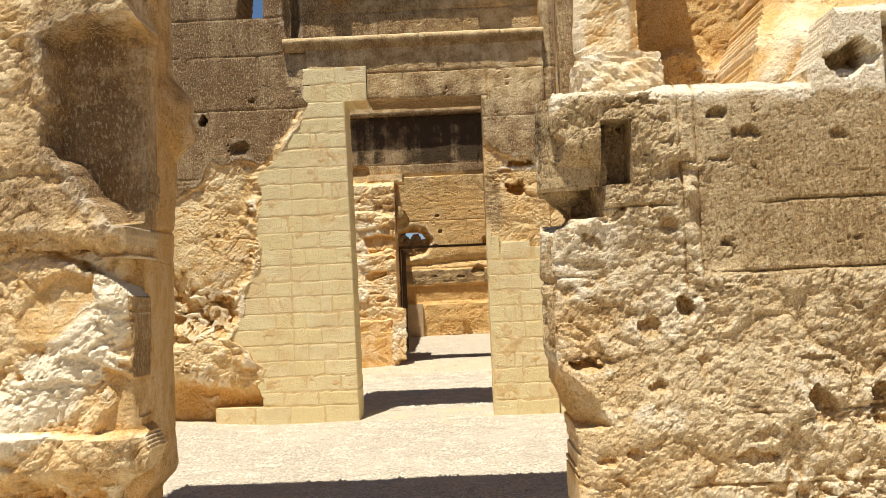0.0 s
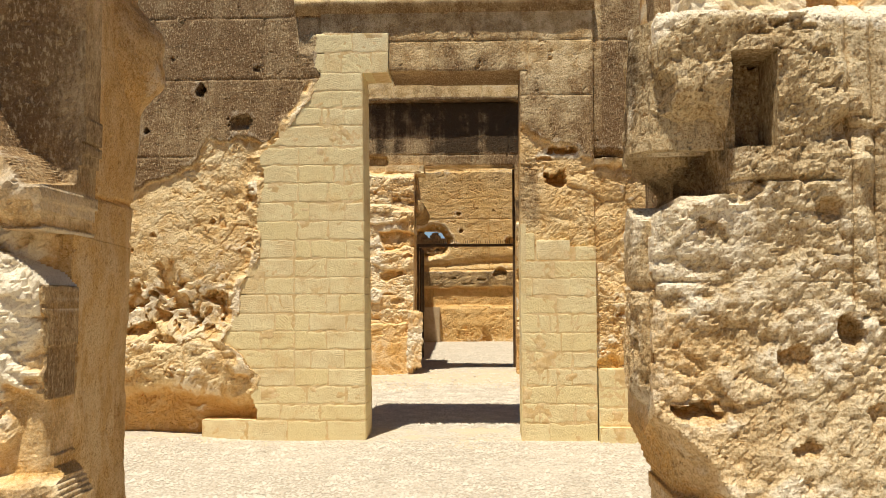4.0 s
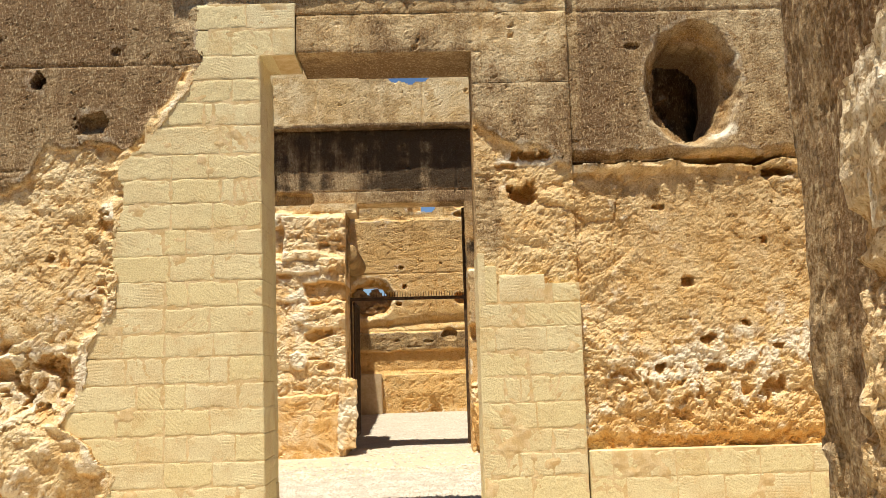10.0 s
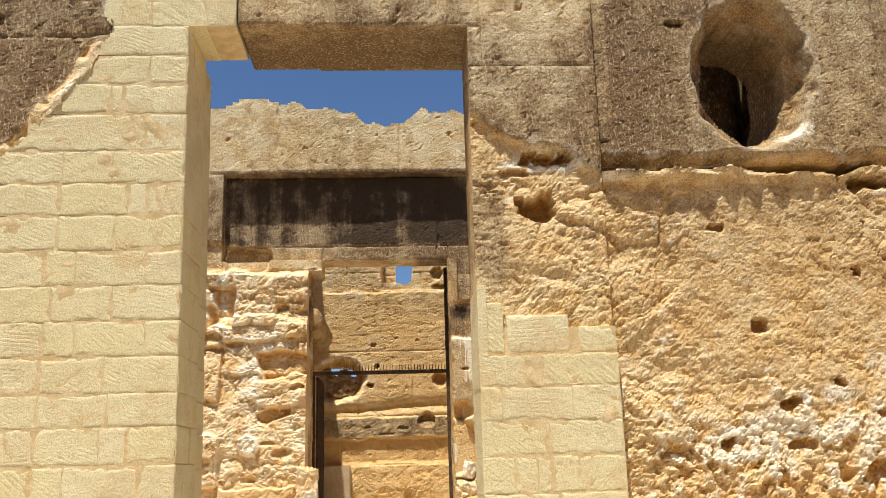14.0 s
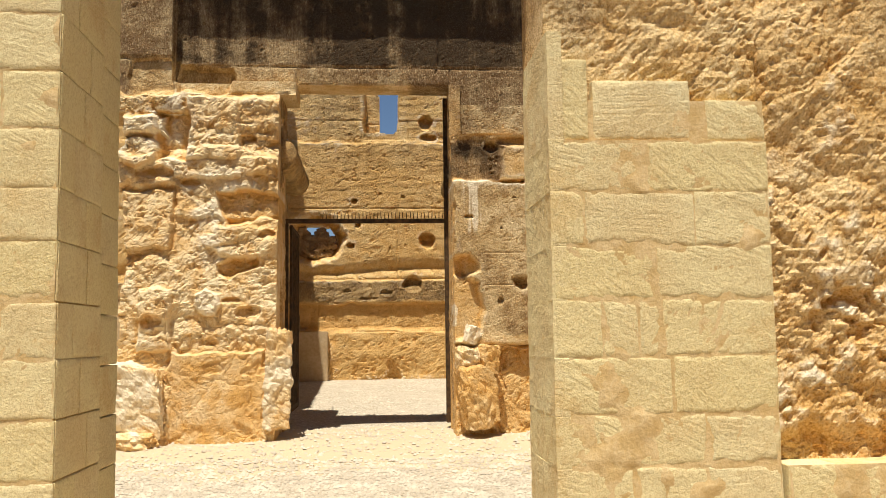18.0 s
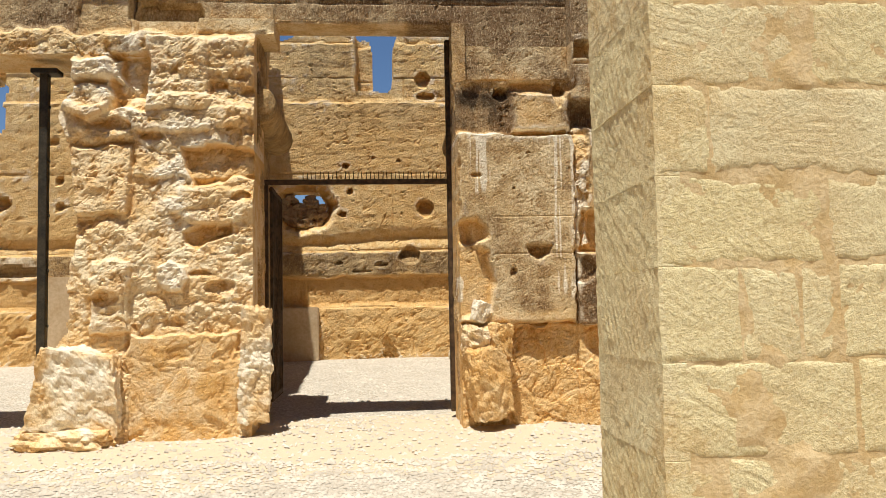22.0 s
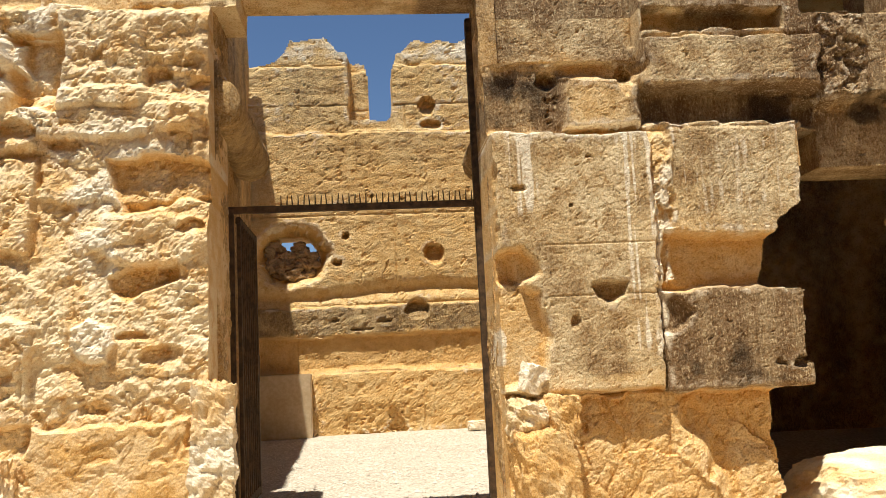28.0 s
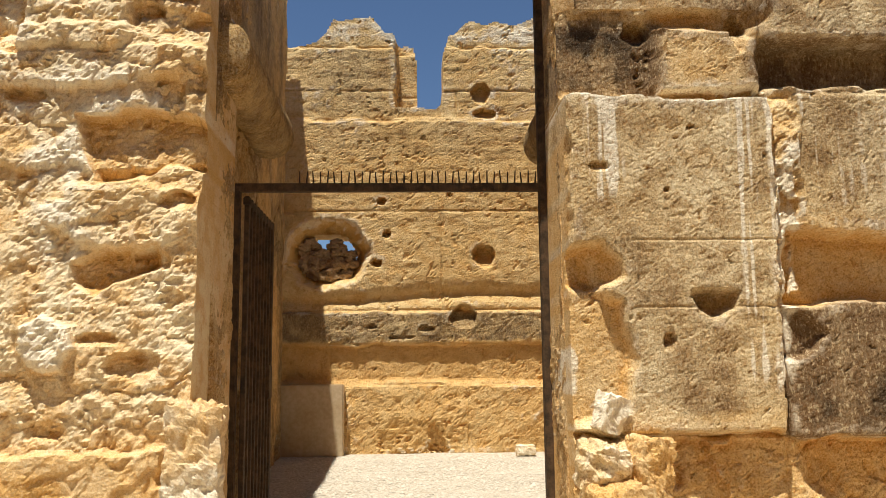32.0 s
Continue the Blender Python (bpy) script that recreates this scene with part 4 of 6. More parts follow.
def w2_marks(x, z, d):
    pier = w2_pier(x, z)
    wx, wz = warp(x, z, 0.03, 6, 95)
    slabs = sum(box(wx, wz, *b, 0.03) for b in ((0.47, 1.44, 1.30, 2.78), (1.57, 2.41, 2.14, 2.84), (1.45, 2.37, 1.18, 1.79), (1.46, 2.62, 3.06, 3.40)))
    panel = box(x, z, -2.24, 1.475, 3.80, 4.86, 0.03)
    cut = np.maximum(inside(wx, wz, CUTBACK, 0.03), inside(wx, wz, SIDE_SOCKET, 0.02))
    pat = 0.62 * (z > 3.6) + 0.42 * panel - 0.45 * box(wx, wz, -2.66, 0.1, 3.55, 3.99, 0.05) + 0.48 * slabs + 0.35 * box(x, z, -2.0, 1.2, 4.0, 4.8, 0.25)
    pat = pat + 0.12 * box(x, z, 0.47, 1.48, 3.27, 4.2, 0.05) + 0.55 * box(wx, wz, 0.3, 0.98, 2.80, 3.22, 0.05) - 0.38 * (z > 4.9) + 0.35 * box(wx, wz, 1.45, 2.37, 1.18, 1.79, 0.03) + 0.2 * fbm(x * 1.2, z * 1.2, 105, 3)
    # shadow of the recessed beds painted into the crust, besides darker blocks
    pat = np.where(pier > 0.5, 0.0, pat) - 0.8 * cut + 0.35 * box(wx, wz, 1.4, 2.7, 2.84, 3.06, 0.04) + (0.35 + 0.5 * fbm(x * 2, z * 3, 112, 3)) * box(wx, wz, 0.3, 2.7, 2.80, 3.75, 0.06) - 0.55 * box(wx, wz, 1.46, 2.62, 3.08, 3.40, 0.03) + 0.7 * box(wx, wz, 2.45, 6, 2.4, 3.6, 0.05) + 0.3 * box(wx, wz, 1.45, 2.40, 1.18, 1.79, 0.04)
    recess = np.maximum(inside(wx, wz, RECESS_A, 0.02), inside(wx, wz, RECESS_B, 0.02))
    white = pier * (0.19 + 0.40 * fbm(x * 1.7, z * 1.9, 106, 3) + 0.28 * fbm(x * 6, z * 6, 103, 3)) * sm(1.10, 1.16, z) - 0.8 * recess - 0.35 * pier * ell(x, z, -1.45, 1.5, 0.16, 0.2, 0.4) + 0.5 * inside(wx, wz, WHITE_STONE, 0.02)
    for cx, cz, rx, rz in ((0.63, 1.31, .08, .07), (0.46, 1.50, .035, .13), (1.52, 2.2, .06, .35)):
        white = white + 0.75 * ell(x, z, cx, cz, rx, rz, 0.3, 0.3)
    runs = sm(-0.2, 0.6, fbm(x * 55, z * 1.0, 109, 3, 0.7))
    # pale runs down the slabs, and the slab's lit top edge painted in
    white = white + runs * (1.6 * box(wx, z, 1.24, 1.44, 1.45, 2.80, 0.10) + 1.1 * box(wx, z, 0.58, 0.76, 2.30, 2.80, 0.09) + 0.5 * box(wx, z, 1.57, 2.40, 2.2, 2.84, 0.2)) + 0.45 * sm(2.72, 2.78, wz) * box(x, z, 0.45, 1.45, 2.6, 2.85, 0.02)
    rust = 0.75 * box(wx, wz, 0.2, 2.2, 0.2, 1.18, 0.03) + 0.6 * box(wx, wz, 1.5, 2.3, 1.80, 2.21, 0.03) + 0.5 * box(wx, wz, -2.15, -1.31, 0.3, 1.16, 0.02)
    rust = rust + 0.5 * box(wx, wz, 0.3, 1.46, 2.8, 3.27, 0.03) + 0.55 * recess + 0.30 * pier * sm(-0.09, 0.02, d) + 0.5 * pier * sm(0.1, 0.6, fbm(x * 3.3, z * 4, 110, 4)) + 0.5 * cut + 0.4 * panel * sm(0.1, 0.6, fbm(x * 5, z * 0.6, 107, 3))
    # panel overhang shadow painted near black, over stain; black stains on one block
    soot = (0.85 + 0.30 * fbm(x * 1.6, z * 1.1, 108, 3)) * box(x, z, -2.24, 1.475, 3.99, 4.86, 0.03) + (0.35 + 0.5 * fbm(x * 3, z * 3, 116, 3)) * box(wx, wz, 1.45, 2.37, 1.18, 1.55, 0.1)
    # shade painted into the recessed beds over the slabs
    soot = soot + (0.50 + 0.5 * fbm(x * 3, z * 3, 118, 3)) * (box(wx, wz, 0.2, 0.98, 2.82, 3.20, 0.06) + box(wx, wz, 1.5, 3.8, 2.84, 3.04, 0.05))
    return {"patina": pat, "pale": white, "rust": np.clip(rust, 0, 1), "soot": soot}


wall_2 = structure("wall_2", "ruined limestone wall with a high gateway, rubble core and dark crusted blocks")
W2_PIER = [(-7, -4.4, -0.2, 3.44), (-7, -4.6, 3.44, 3.99), (-4.6, -2.64, 3.44, 3.99), (-2.64, -2.21, 3.44, 3.99), (-2.21, -1.68, 3.64, 3.97), (-1.68, -1.05, 3.64, 3.97),
           (-1.05, 0.47, 3.79, 3.97), (-2.96, GATE_L, 0.1, 1.16), (-2.96, GATE_L, 1.16, 2.30), (-2.96, GATE_L, 2.30, 3.44), (-2.21, GATE_L, 3.44, 3.64)]
W2_FLANK = [(GATE_R, 0.80, 0.2, 1.20), (0.80, 1.45, 0.2, 1.20), (GATE_R, 1.45, 1.20, 2.80), (GATE_R, 1.48, 2.80, 3.27), (GATE_R, 1.48, 3.27, 3.97),
            (1.45, 2.45, 0.2, 1.18), (1.45, 2.45, 1.18, 1.79), (1.45, 2.45, 1.79, 2.80), (1.48, 2.64, 2.80, 3.06), (1.48, 2.64, 3.06, 3.41), (2.64, 3.8, 2.5, 3.56), (1.48, 2.75, 3.41, 4.06),
            (2.75, 3.8, 3.56, 4.06), (1.48, 2.75, 4.06, 4.86), (2.75, 3.8, 4.06, 4.86), (3.3, 6, -0.2, 2.5), (3.8, 6, 2.5, 4.86)]
W2_RECTS = W2_PIER + W2_FLANK
# unbroken upper courses: bed heights and upright joints
for z0, z1, xs in ((3.99, 4.86, (-7, -4.2, -2.24)), (3.97, 4.86, (-2.24, -0.9, 0.36, 1.48)), (4.86, 6.0, (-7, -4.0, -1.6, -0.1, 1.9, 6))):
    W2_RECTS += [(x0, x1, z0, z1) for x0, x1 in zip(xs, xs[1:])]
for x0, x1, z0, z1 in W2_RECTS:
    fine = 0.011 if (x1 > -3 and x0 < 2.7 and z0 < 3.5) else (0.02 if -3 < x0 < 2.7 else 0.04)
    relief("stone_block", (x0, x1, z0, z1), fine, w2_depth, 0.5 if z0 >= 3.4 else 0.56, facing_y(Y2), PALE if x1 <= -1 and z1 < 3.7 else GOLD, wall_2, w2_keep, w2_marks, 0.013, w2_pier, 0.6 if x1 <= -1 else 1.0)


# ---- gate reveals and the side wall beyond ----
def reveal_depth(u, v):
    return eroded(u, v, 111, 0.55) - 0.02


def reveal_marks(u, v, d):
    return {"patina": 0.45 + 0.3 * fbm(u * 3, v, 113, 3), "pale": 0.15 * fbm(u * 2, v * 2, 114, 3), "rust": 0.6 + 0.3 * fbm(u, v, 115, 3)}


relief("reveal", (0, 0.46, 0.2, HEAD), 0.012, reveal_depth, 0.10, along(-1.20, 15.58, -1.20, 16.04), GOLD, wall_2, None, reveal_marks)
relief("reveal", (0, 1.2, 0.2, 3.3), 0.02, reveal_depth, 0.5, along(-1.27, 16.08, -1.30, 17.28), GOLD, wall_2, None, reveal_marks)
relief("reveal", (0, 0.42, 0.2, HEAD), 0.014, reveal_depth, 0.10, along(0.49, 16.05, 0.468, 15.63), GOLD, wall_2, None, reveal_marks)
relief("reveal", (0, 1.0, 0.2, 5.0), 0.03, reveal_depth, 0.5, along(0.62, 17.08, 0.56, 16.08), GOLD, wall_2, None, reveal_marks)
side = structure("wall_side", "shaded limestone side wall of the yard behind the gate")
relief("stone_block", (0, 5.1, 0.2, 6.3), 0.05, reveal_depth, 0.6, along(-1.78, 16.66, -1.80, 21.7), OCHRE, side, None, reveal_marks)
# chamber walls and roof are unseen additions that keep the side openings dark
relief("stone_block", (0, 5.67, 0.2, 5.2), 0.06, reveal_depth, 0.5, along(1.75, 21.7, 1.75, 16.03), OCHRE, side, None, reveal_marks)
relief("stone_block", (1.8, 6.2, -0.2, 5.2), 0.08, reveal_depth, 0.5, facing_y(19.9), GOLD, side, None, reveal_marks)
shade_roof = structure("shade_roof", "unseen roof slab added to darken the chamber behind the side openings", "ceiling")
part("slab", bm_box(bmesh.new(), 1.3, 6.2, 16.02, 20.4, 5.2, 5.6), GOLD, shade_roof)

# ---- third wall: back of the yard ----
Y3 = 22.0
W3_HOLES = [(-0.64, 3.62, .05, .05, .15), (-0.58, 3.21, .05, .05, .15), (-0.69, 2.85, .06, .05, .15), (0.61, 2.94, .13, .13, .22), (0.61, 5.01, .12, .13, .2), (0.67, 4.75, .13, .06, .14),
            (0.35, 2.2, .14, .16, .16), (-0.2, 3.75, .03, .03, .08), (0.2, 3.7, .03, .03, .08), (-5.98, 3.04, .25, .14, .25), (-5.0, 3.4, .06, .06, .15), (-5.0, 3.0, .06, .06, .15),
            (-5.1, 4.0, .06, .06, .12), (-5.7, 2.0, .4, .12, .15), (-0.1, 2.05, .10, .04, .06), (-0.75, 2.08, .06, .03, .06), (-0.4, 1.95, .14, .03, .05)]


def w3_depth(x, z):
    wx, wz = warp(x, z, 0.03, 3, 120)
    rough = sm(1.42, 1.36, wz)
    top = sm(4.62, 4.70, wz)
    h = (1 - rough) * (tooled(x, z, 121) + 0.005 * fbm(x * 4, z * 14, 122, 4)) + rough * (eroded(x, z, 123, 0.9) - 0.06)
    h = h + 0.05 * top + 0.04 * sm(1.88, 1.84, wz) * (1 - rough) * sm(1.40, 1.46, wz) - 0.03 * box(wx, wz, -7, 3, 1.86, 2.26, 0.02)
    # long undercut hollow above the dark course
    mid = 2.44 + 0.05 * np.sin(x * 1.6 + 0.6)
    h = h + 0.065 * np.exp(-((wz - mid) / 0.09) ** 2) + 0.03 * eroded(x, z, 124) * box(wx, wz, -7, 3, 1.86, 2.3, 0.03) * 6
    h = h + 0.006 * fbm(x * 8, z * 9, 126, 5, 0.7) + pits(wx, wz, 127, 11, 12, 0.55, 0.014)
    for cx, cz, rx, rz, d in W3_HOLES:
        m = (abs(x - cx) < rx * 2) & (abs(z - cz) < rz * 2)
        if m.any():
            h[m] += socket(x[m], z[m], cx, cz, rx, rz, 0.75 * d, 0.25)
    h = h + 0.30 * ell(x, z, -1.30, 2.98, 0.46, 0.38, 0.2, 0.1) + 0.28 * box(wx, wz, -0.45, -0.12, 4.86, 6, 0.02)
    return h + 0.03 * sm(5.62, 5.66, wz + 0.05 * fbm(x * 3, z, 125, 2))


W3_TOP_X = (-8, -6.4, -6.35, -5.8, -5.75, -4.5, -2, -1.74, -1.5, -1.35, -1.25, -0.75, -0.6, -0.24, -0.20, -0.19, 0.04, 0.13, 0.15, 0.22, 0.48, 1.0, 1.3, 4)
W3_TOP_Z = (5.6, 5.5, 5.2, 5.2, 5.3, 5.6, 5.62, 5.62, 5.66, 5.80, 6.0, 6.03, 5.84, 5.74, 5.6, 4.84, 4.80, 4.9, 5.55, 5.78, 6.0, 5.95, 6.02, 6.0)


def w3_keep(x, z):
    wob = 0.04 * fbm(x * 6, z * 6, 131, 3)
    heart = np.hypot((x + 1.30) / 0.34, (z - 2.98) / 0.30) + 2 * wob > 1
    win = (x > -6.4 + wob) & (x < -5.84 + wob) & (z > 4.15 + wob) & (z < 5.05 + 0.5 * (x + 6.2))
    return (z < np.interp(x, W3_TOP_X, W3_TOP_Z) + wob * (abs(x + 0.05) > 0.3)) & heart & ~win


def w3_marks(x, z, d):
    wx, wz = warp(x, z, 0.04, 3, 120)
    dark = box(wx, wz, -9, 4, 1.90, 2.26, 0.03)
    pat = 0.62 * dark + 0.22 * box(wx, wz, -9, 4, 4.2, 4.68, 0.06) + 0.30 * box(wx, wz, -1.8, -0.2, 4.75, 5.64, 0.04) + 0.2 * box(wx, wz, -9, 4, 1.38, 1.88, 0.04) + 0.15 * fbm(x, z, 133, 3) * (z > 2.5)
    white = 0.6 * sm(5.6, 5.75, z) + 0.15 * box(wx, wz, -9, 4, 4.68, 5.64, 0.03) + 0.25 * fbm(x * 2, z * 2, 134, 3) + 0.1 * (x < -3) + 0.25 * sm(0.8, 0.6, z)
    rust = 0.85 * box(wx, wz, -9, 4, 1.40, 1.88, 0.03) + 0.55 * sm(1.42, 1.36, wz) + 0.35 * box(wx, wz, -9, 4, 2.6, 4.6, 0.2) * (x > -3)
    return {"patina": pat, "pale": white, "rust": np.clip(rust, 0, 1)}


wall_3 = structure("wall_3", "ochre limestone back wall with beam sockets and a broken top against the sky")
for z0, z1, xs in [(0.2, 1.39, (-8, -4.5, -1.9, 0.4, 3.2)), (1.39, 1.87, (-8, -5.2, -2.2, -1.25, 3.2)), (1.87, 2.28, (-8, -4.6, -2.4, 0.5, 3.2)), (2.28, 3.5, (-8, -5.3, -2.3, 0.1, 3.2)),
                   (3.5, 4.66, (-8, -4.2, -2.5, 3.2)), (4.66, 5.05, (-8, -5.4, -2.5, 0.3, 3.2)), (5.05, 5.63, (-8, -5.5, -2.6, -0.1, 3.2)), (5.63, 6.1, (-2.6, -0.1, 3.2))]:
    for a, b in zip(xs, xs[1:]):
        relief("stone_block", (a + 0.001, b - 0.001, z0 + 0.001, z1 - 0.001), 0.022 if -2.2 < b and a < 1.6 else 0.045, w3_depth, 0.7, facing_y(Y3), OCHRE, wall_3, w3_keep, w3_marks, 0.010)

# ---- near wall, to either side of the first passage ----
Y0 = 4.1
R_HOLES = [
    (1.23, 2.33, 0.05, 0.035, 0.08), (1.36, 2.23, 0.07, 0.035, 0.07), (0.96, 1.8, 0.04, 0.035, 0.07), (1.02, 1.41, 0.035, 0.05, 0.12), (1.62, 0.95, 0.06, 0.1, 0.14), (0.75, 0.76, 0.04, 0.03, 0.05),
    (1.09, 1.15, 0.03, 0.05, 0.05), (0.55, 1.16, 0.08, 0.03, 0.14), (1.24, 2.11, 0.05, 0.02, 0.04), (1.61, 1.16, 0.08, 0.02, 0.03), (1.9, 0.92, 0.05, 0.1, 0.12), (0.45, 2.2, 0.05, 0.05, 0.12),
    (0.62, 0.72, 0.04, 0.02, 0.04), (0.85, 1.32, 0.05, 0.05, 0.06), (1.8, 2.2, 0.04, 0.03, 0.05), (0.88, 1.05, 0.04, 0.03, 0.06), (1.3, 0.72, 0.1, 0.04, 0.06), (1.05, 0.45, 0.2, 0.05, 0.07),
    (1.86, 2.57, 0.09, 0.085, 0.3), (1.97, 2.56, 0.05, 0.05, 0.1)]


def r_face(x, z):
    """1 on the dressed panel, 0 on the broken corner."""
    return sm(1.00, 1.16, x + 0.10 * fbm(x * 4, z * 4, 141, 3)) * sm(1.50, 1.62, z + 0.05 * fbm(x * 4, z * 4, 142, 3))


def r_depth(x, z):
    f = r_face(x, z)
    h = f * tooled(x, z, 143) + (1 - f) * (eroded(x, z, 144, 0.8) - 0.03) + 0.45 * (1 - f) * rubbly(x, z, 146, 0.8)
    # pilaster grooves and bed joints
    h = h + 0.016 * np.exp(-((x - 1.045) / 0.008) ** 2) * sm(1.3, 1.6, z) + 0.018 * np.exp(-((x - 1.125) / 0.008) ** 2) * sm(1.5, 1.6, z)
    for jz, x0 in ((1.575, 0.3), (0.925, 1.3), (1.90, 0.3), (0.60, 0.3)):
        h = h + 0.022 * np.exp(-((z - jz + 0.010 * fbm(x * 3, x * 0 + jz, 145, 4)) / 0.007) ** 2) * (x > x0) * sm(-0.7, 0.1, fbm(x * 2.5, x * 0 + jz, 147, 2))
    for cx, cz, rx, rz, d in R_HOLES:
        m = (abs(x - cx) < rx * 2) & (abs(z - cz) < rz * 2)
        if m.any():
            h[m] += socket(x[m], z[m], cx, cz, rx * 0.95, rz * 0.95, 0.55 * d, 0.45)
    h = h + 0.22 * box(x, z, 2.04, 2.30, 2.44, 2.77, 0.012)
    h = h + 0.17 * (box(x, z, 0.672, 0.805, 2.01, 2.305, 0.006) > 0.5)
    # slanting break under the corner stone
    brk = np.interp(z, (0.5, 0.86, 0.885, 1.0, 1.10, 1.16), (0.53, 0.57, 0.64, 0.59, 0.51, 0.44)) + 0.02 * fbm(x * 6, z * 6, 149, 3)
    h = h + 0.24 * np.clip((brk - x) / 0.13, 0, 1) * (x < 0.8)
    # undercut above the notch, rounded corner and top, bulging foot
    h = h + 0.24 * sm(2.22, 1.97, z) * (z > 1.86) * sm(0.72, 0.60, x)
    h = h + 0.07 * sm(0.58, 0.42, x) ** 2 + 0.12 * ell(x, z, 0.45, 1.90, 0.16, 0.06, 0.5, 0.3) + 0.10 * sm(2.42, 2.52, z) * (x < 1.68) + 0.12 * sm(2.78, 2.88, z) - 0.05 * ell(x, z, 1.0, 0.7, 0.9, 0.35, 0.6)
    return h


def r_keep(x, z):
    wob = 0.018 * fbm(x * 7, z * 7, 151, 3)
    left = np.interp(z, (0, 0.57, 0.80, 0.90, 0.99, 1.07, 1.17, 1.36, 1.56, 1.64, 1.80, 1.82, 1.90, 2.0, 2.12, 2.45, 2.5), (0.47, 0.49, 0.51, 0.51, 0.455, 0.425, 0.415, 0.43, 0.44, 0.43, 0.44, 0.50, 0.55, 0.46, 0.43, 0.44, 0.47))
    top = np.interp(x, (0.3, 0.42, 0.84, 1.03, 1.3, 1.6, 1.70, 1.77, 1.84, 2.2, 5), (2.44, 2.46, 2.45, 2.49, 2.49, 2.48, 2.54, 2.66, 2.84, 2.87, 2.9))
    return (x > left + wob) & (z < top + wob)


def r_marks(x, z, d):
    f = r_face(x, z)
    # real crust, plus shade painted into niche, notch and cavities
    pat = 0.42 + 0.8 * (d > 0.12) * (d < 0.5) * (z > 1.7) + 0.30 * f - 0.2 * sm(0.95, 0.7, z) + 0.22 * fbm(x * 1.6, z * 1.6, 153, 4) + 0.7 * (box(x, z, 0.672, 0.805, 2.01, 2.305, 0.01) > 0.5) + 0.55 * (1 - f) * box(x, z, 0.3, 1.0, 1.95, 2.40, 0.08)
    # sunlit cream of the corner below the notch is put into the pale tone
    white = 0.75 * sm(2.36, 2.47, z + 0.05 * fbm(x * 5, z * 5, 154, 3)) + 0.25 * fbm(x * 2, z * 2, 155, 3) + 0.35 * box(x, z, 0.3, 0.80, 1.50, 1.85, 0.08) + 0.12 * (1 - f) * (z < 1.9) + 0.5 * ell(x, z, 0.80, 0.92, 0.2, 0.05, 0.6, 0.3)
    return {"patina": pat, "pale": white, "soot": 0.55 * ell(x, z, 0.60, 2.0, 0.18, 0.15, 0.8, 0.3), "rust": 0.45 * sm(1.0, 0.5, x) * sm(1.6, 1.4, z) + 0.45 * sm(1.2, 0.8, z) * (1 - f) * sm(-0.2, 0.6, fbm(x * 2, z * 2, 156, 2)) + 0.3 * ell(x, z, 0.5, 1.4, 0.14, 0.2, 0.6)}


wall_near = structure("wall_near", "greyed limestone wall with grooved pilaster, small niche and eroded corner")
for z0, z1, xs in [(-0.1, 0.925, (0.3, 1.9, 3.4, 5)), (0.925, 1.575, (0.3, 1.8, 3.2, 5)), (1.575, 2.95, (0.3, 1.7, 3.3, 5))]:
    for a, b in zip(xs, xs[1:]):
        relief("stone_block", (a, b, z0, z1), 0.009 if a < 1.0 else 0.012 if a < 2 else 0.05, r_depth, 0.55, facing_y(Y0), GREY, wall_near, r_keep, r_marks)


def cheek_marks(u, v, d):
    return {"patina": 0.45 + 0.25 * fbm(u * 2, v * 2, 163, 3), "pale": 0.2 * fbm(u * 3, v * 3, 164, 2), "rust": 0.15 + 0.3 * fbm(u * 2, v * 2, 165, 2)}


# cheek of the passage on the right, then the taller pier behind it
def bright_marks(u, v, d):
    return {"patina": 0.05 + 0.15 * fbm(u * 2, v * 2, 163, 3), "pale": 0.15 + 0.2 * fbm(u * 3, v * 3, 164, 2), "rust": 0.1 + 0.2 * fbm(u * 2, v * 2, 165, 2)}


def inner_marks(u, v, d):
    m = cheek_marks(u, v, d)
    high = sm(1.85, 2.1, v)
    # lintel shade painted on the upper cheek, sunlit pale band just below it
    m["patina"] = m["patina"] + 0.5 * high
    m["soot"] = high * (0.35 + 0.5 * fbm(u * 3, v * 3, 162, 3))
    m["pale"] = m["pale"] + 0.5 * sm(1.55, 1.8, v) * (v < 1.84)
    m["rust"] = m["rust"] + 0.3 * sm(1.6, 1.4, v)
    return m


def inner_depth(u, v):
    low = sm(1.62, 1.50, v)
    drip = 0.022 * abs(fbm(u * 26, v * 9, 167, 3, 0.6)) + 0.016 * pits(u, v, 168, 20, 11, 0.3, 1.0)
    return eroded(u, v, 161, 0.45) + low * drip + 0.20 * sm(1.24, 1.0, v + 0.04 * fbm(u * 5, v * 5, 160, 3)) + grit(u, v, 166) + 0.02 * np.exp(-((v - 1.56) / 0.012) ** 2) + 0.07 * sm(0.40, 0.54, u) ** 2 - 0.05


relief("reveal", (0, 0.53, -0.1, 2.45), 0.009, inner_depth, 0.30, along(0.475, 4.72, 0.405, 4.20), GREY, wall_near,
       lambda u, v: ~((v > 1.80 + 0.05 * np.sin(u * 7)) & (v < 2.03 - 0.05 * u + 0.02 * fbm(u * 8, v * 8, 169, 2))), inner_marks)
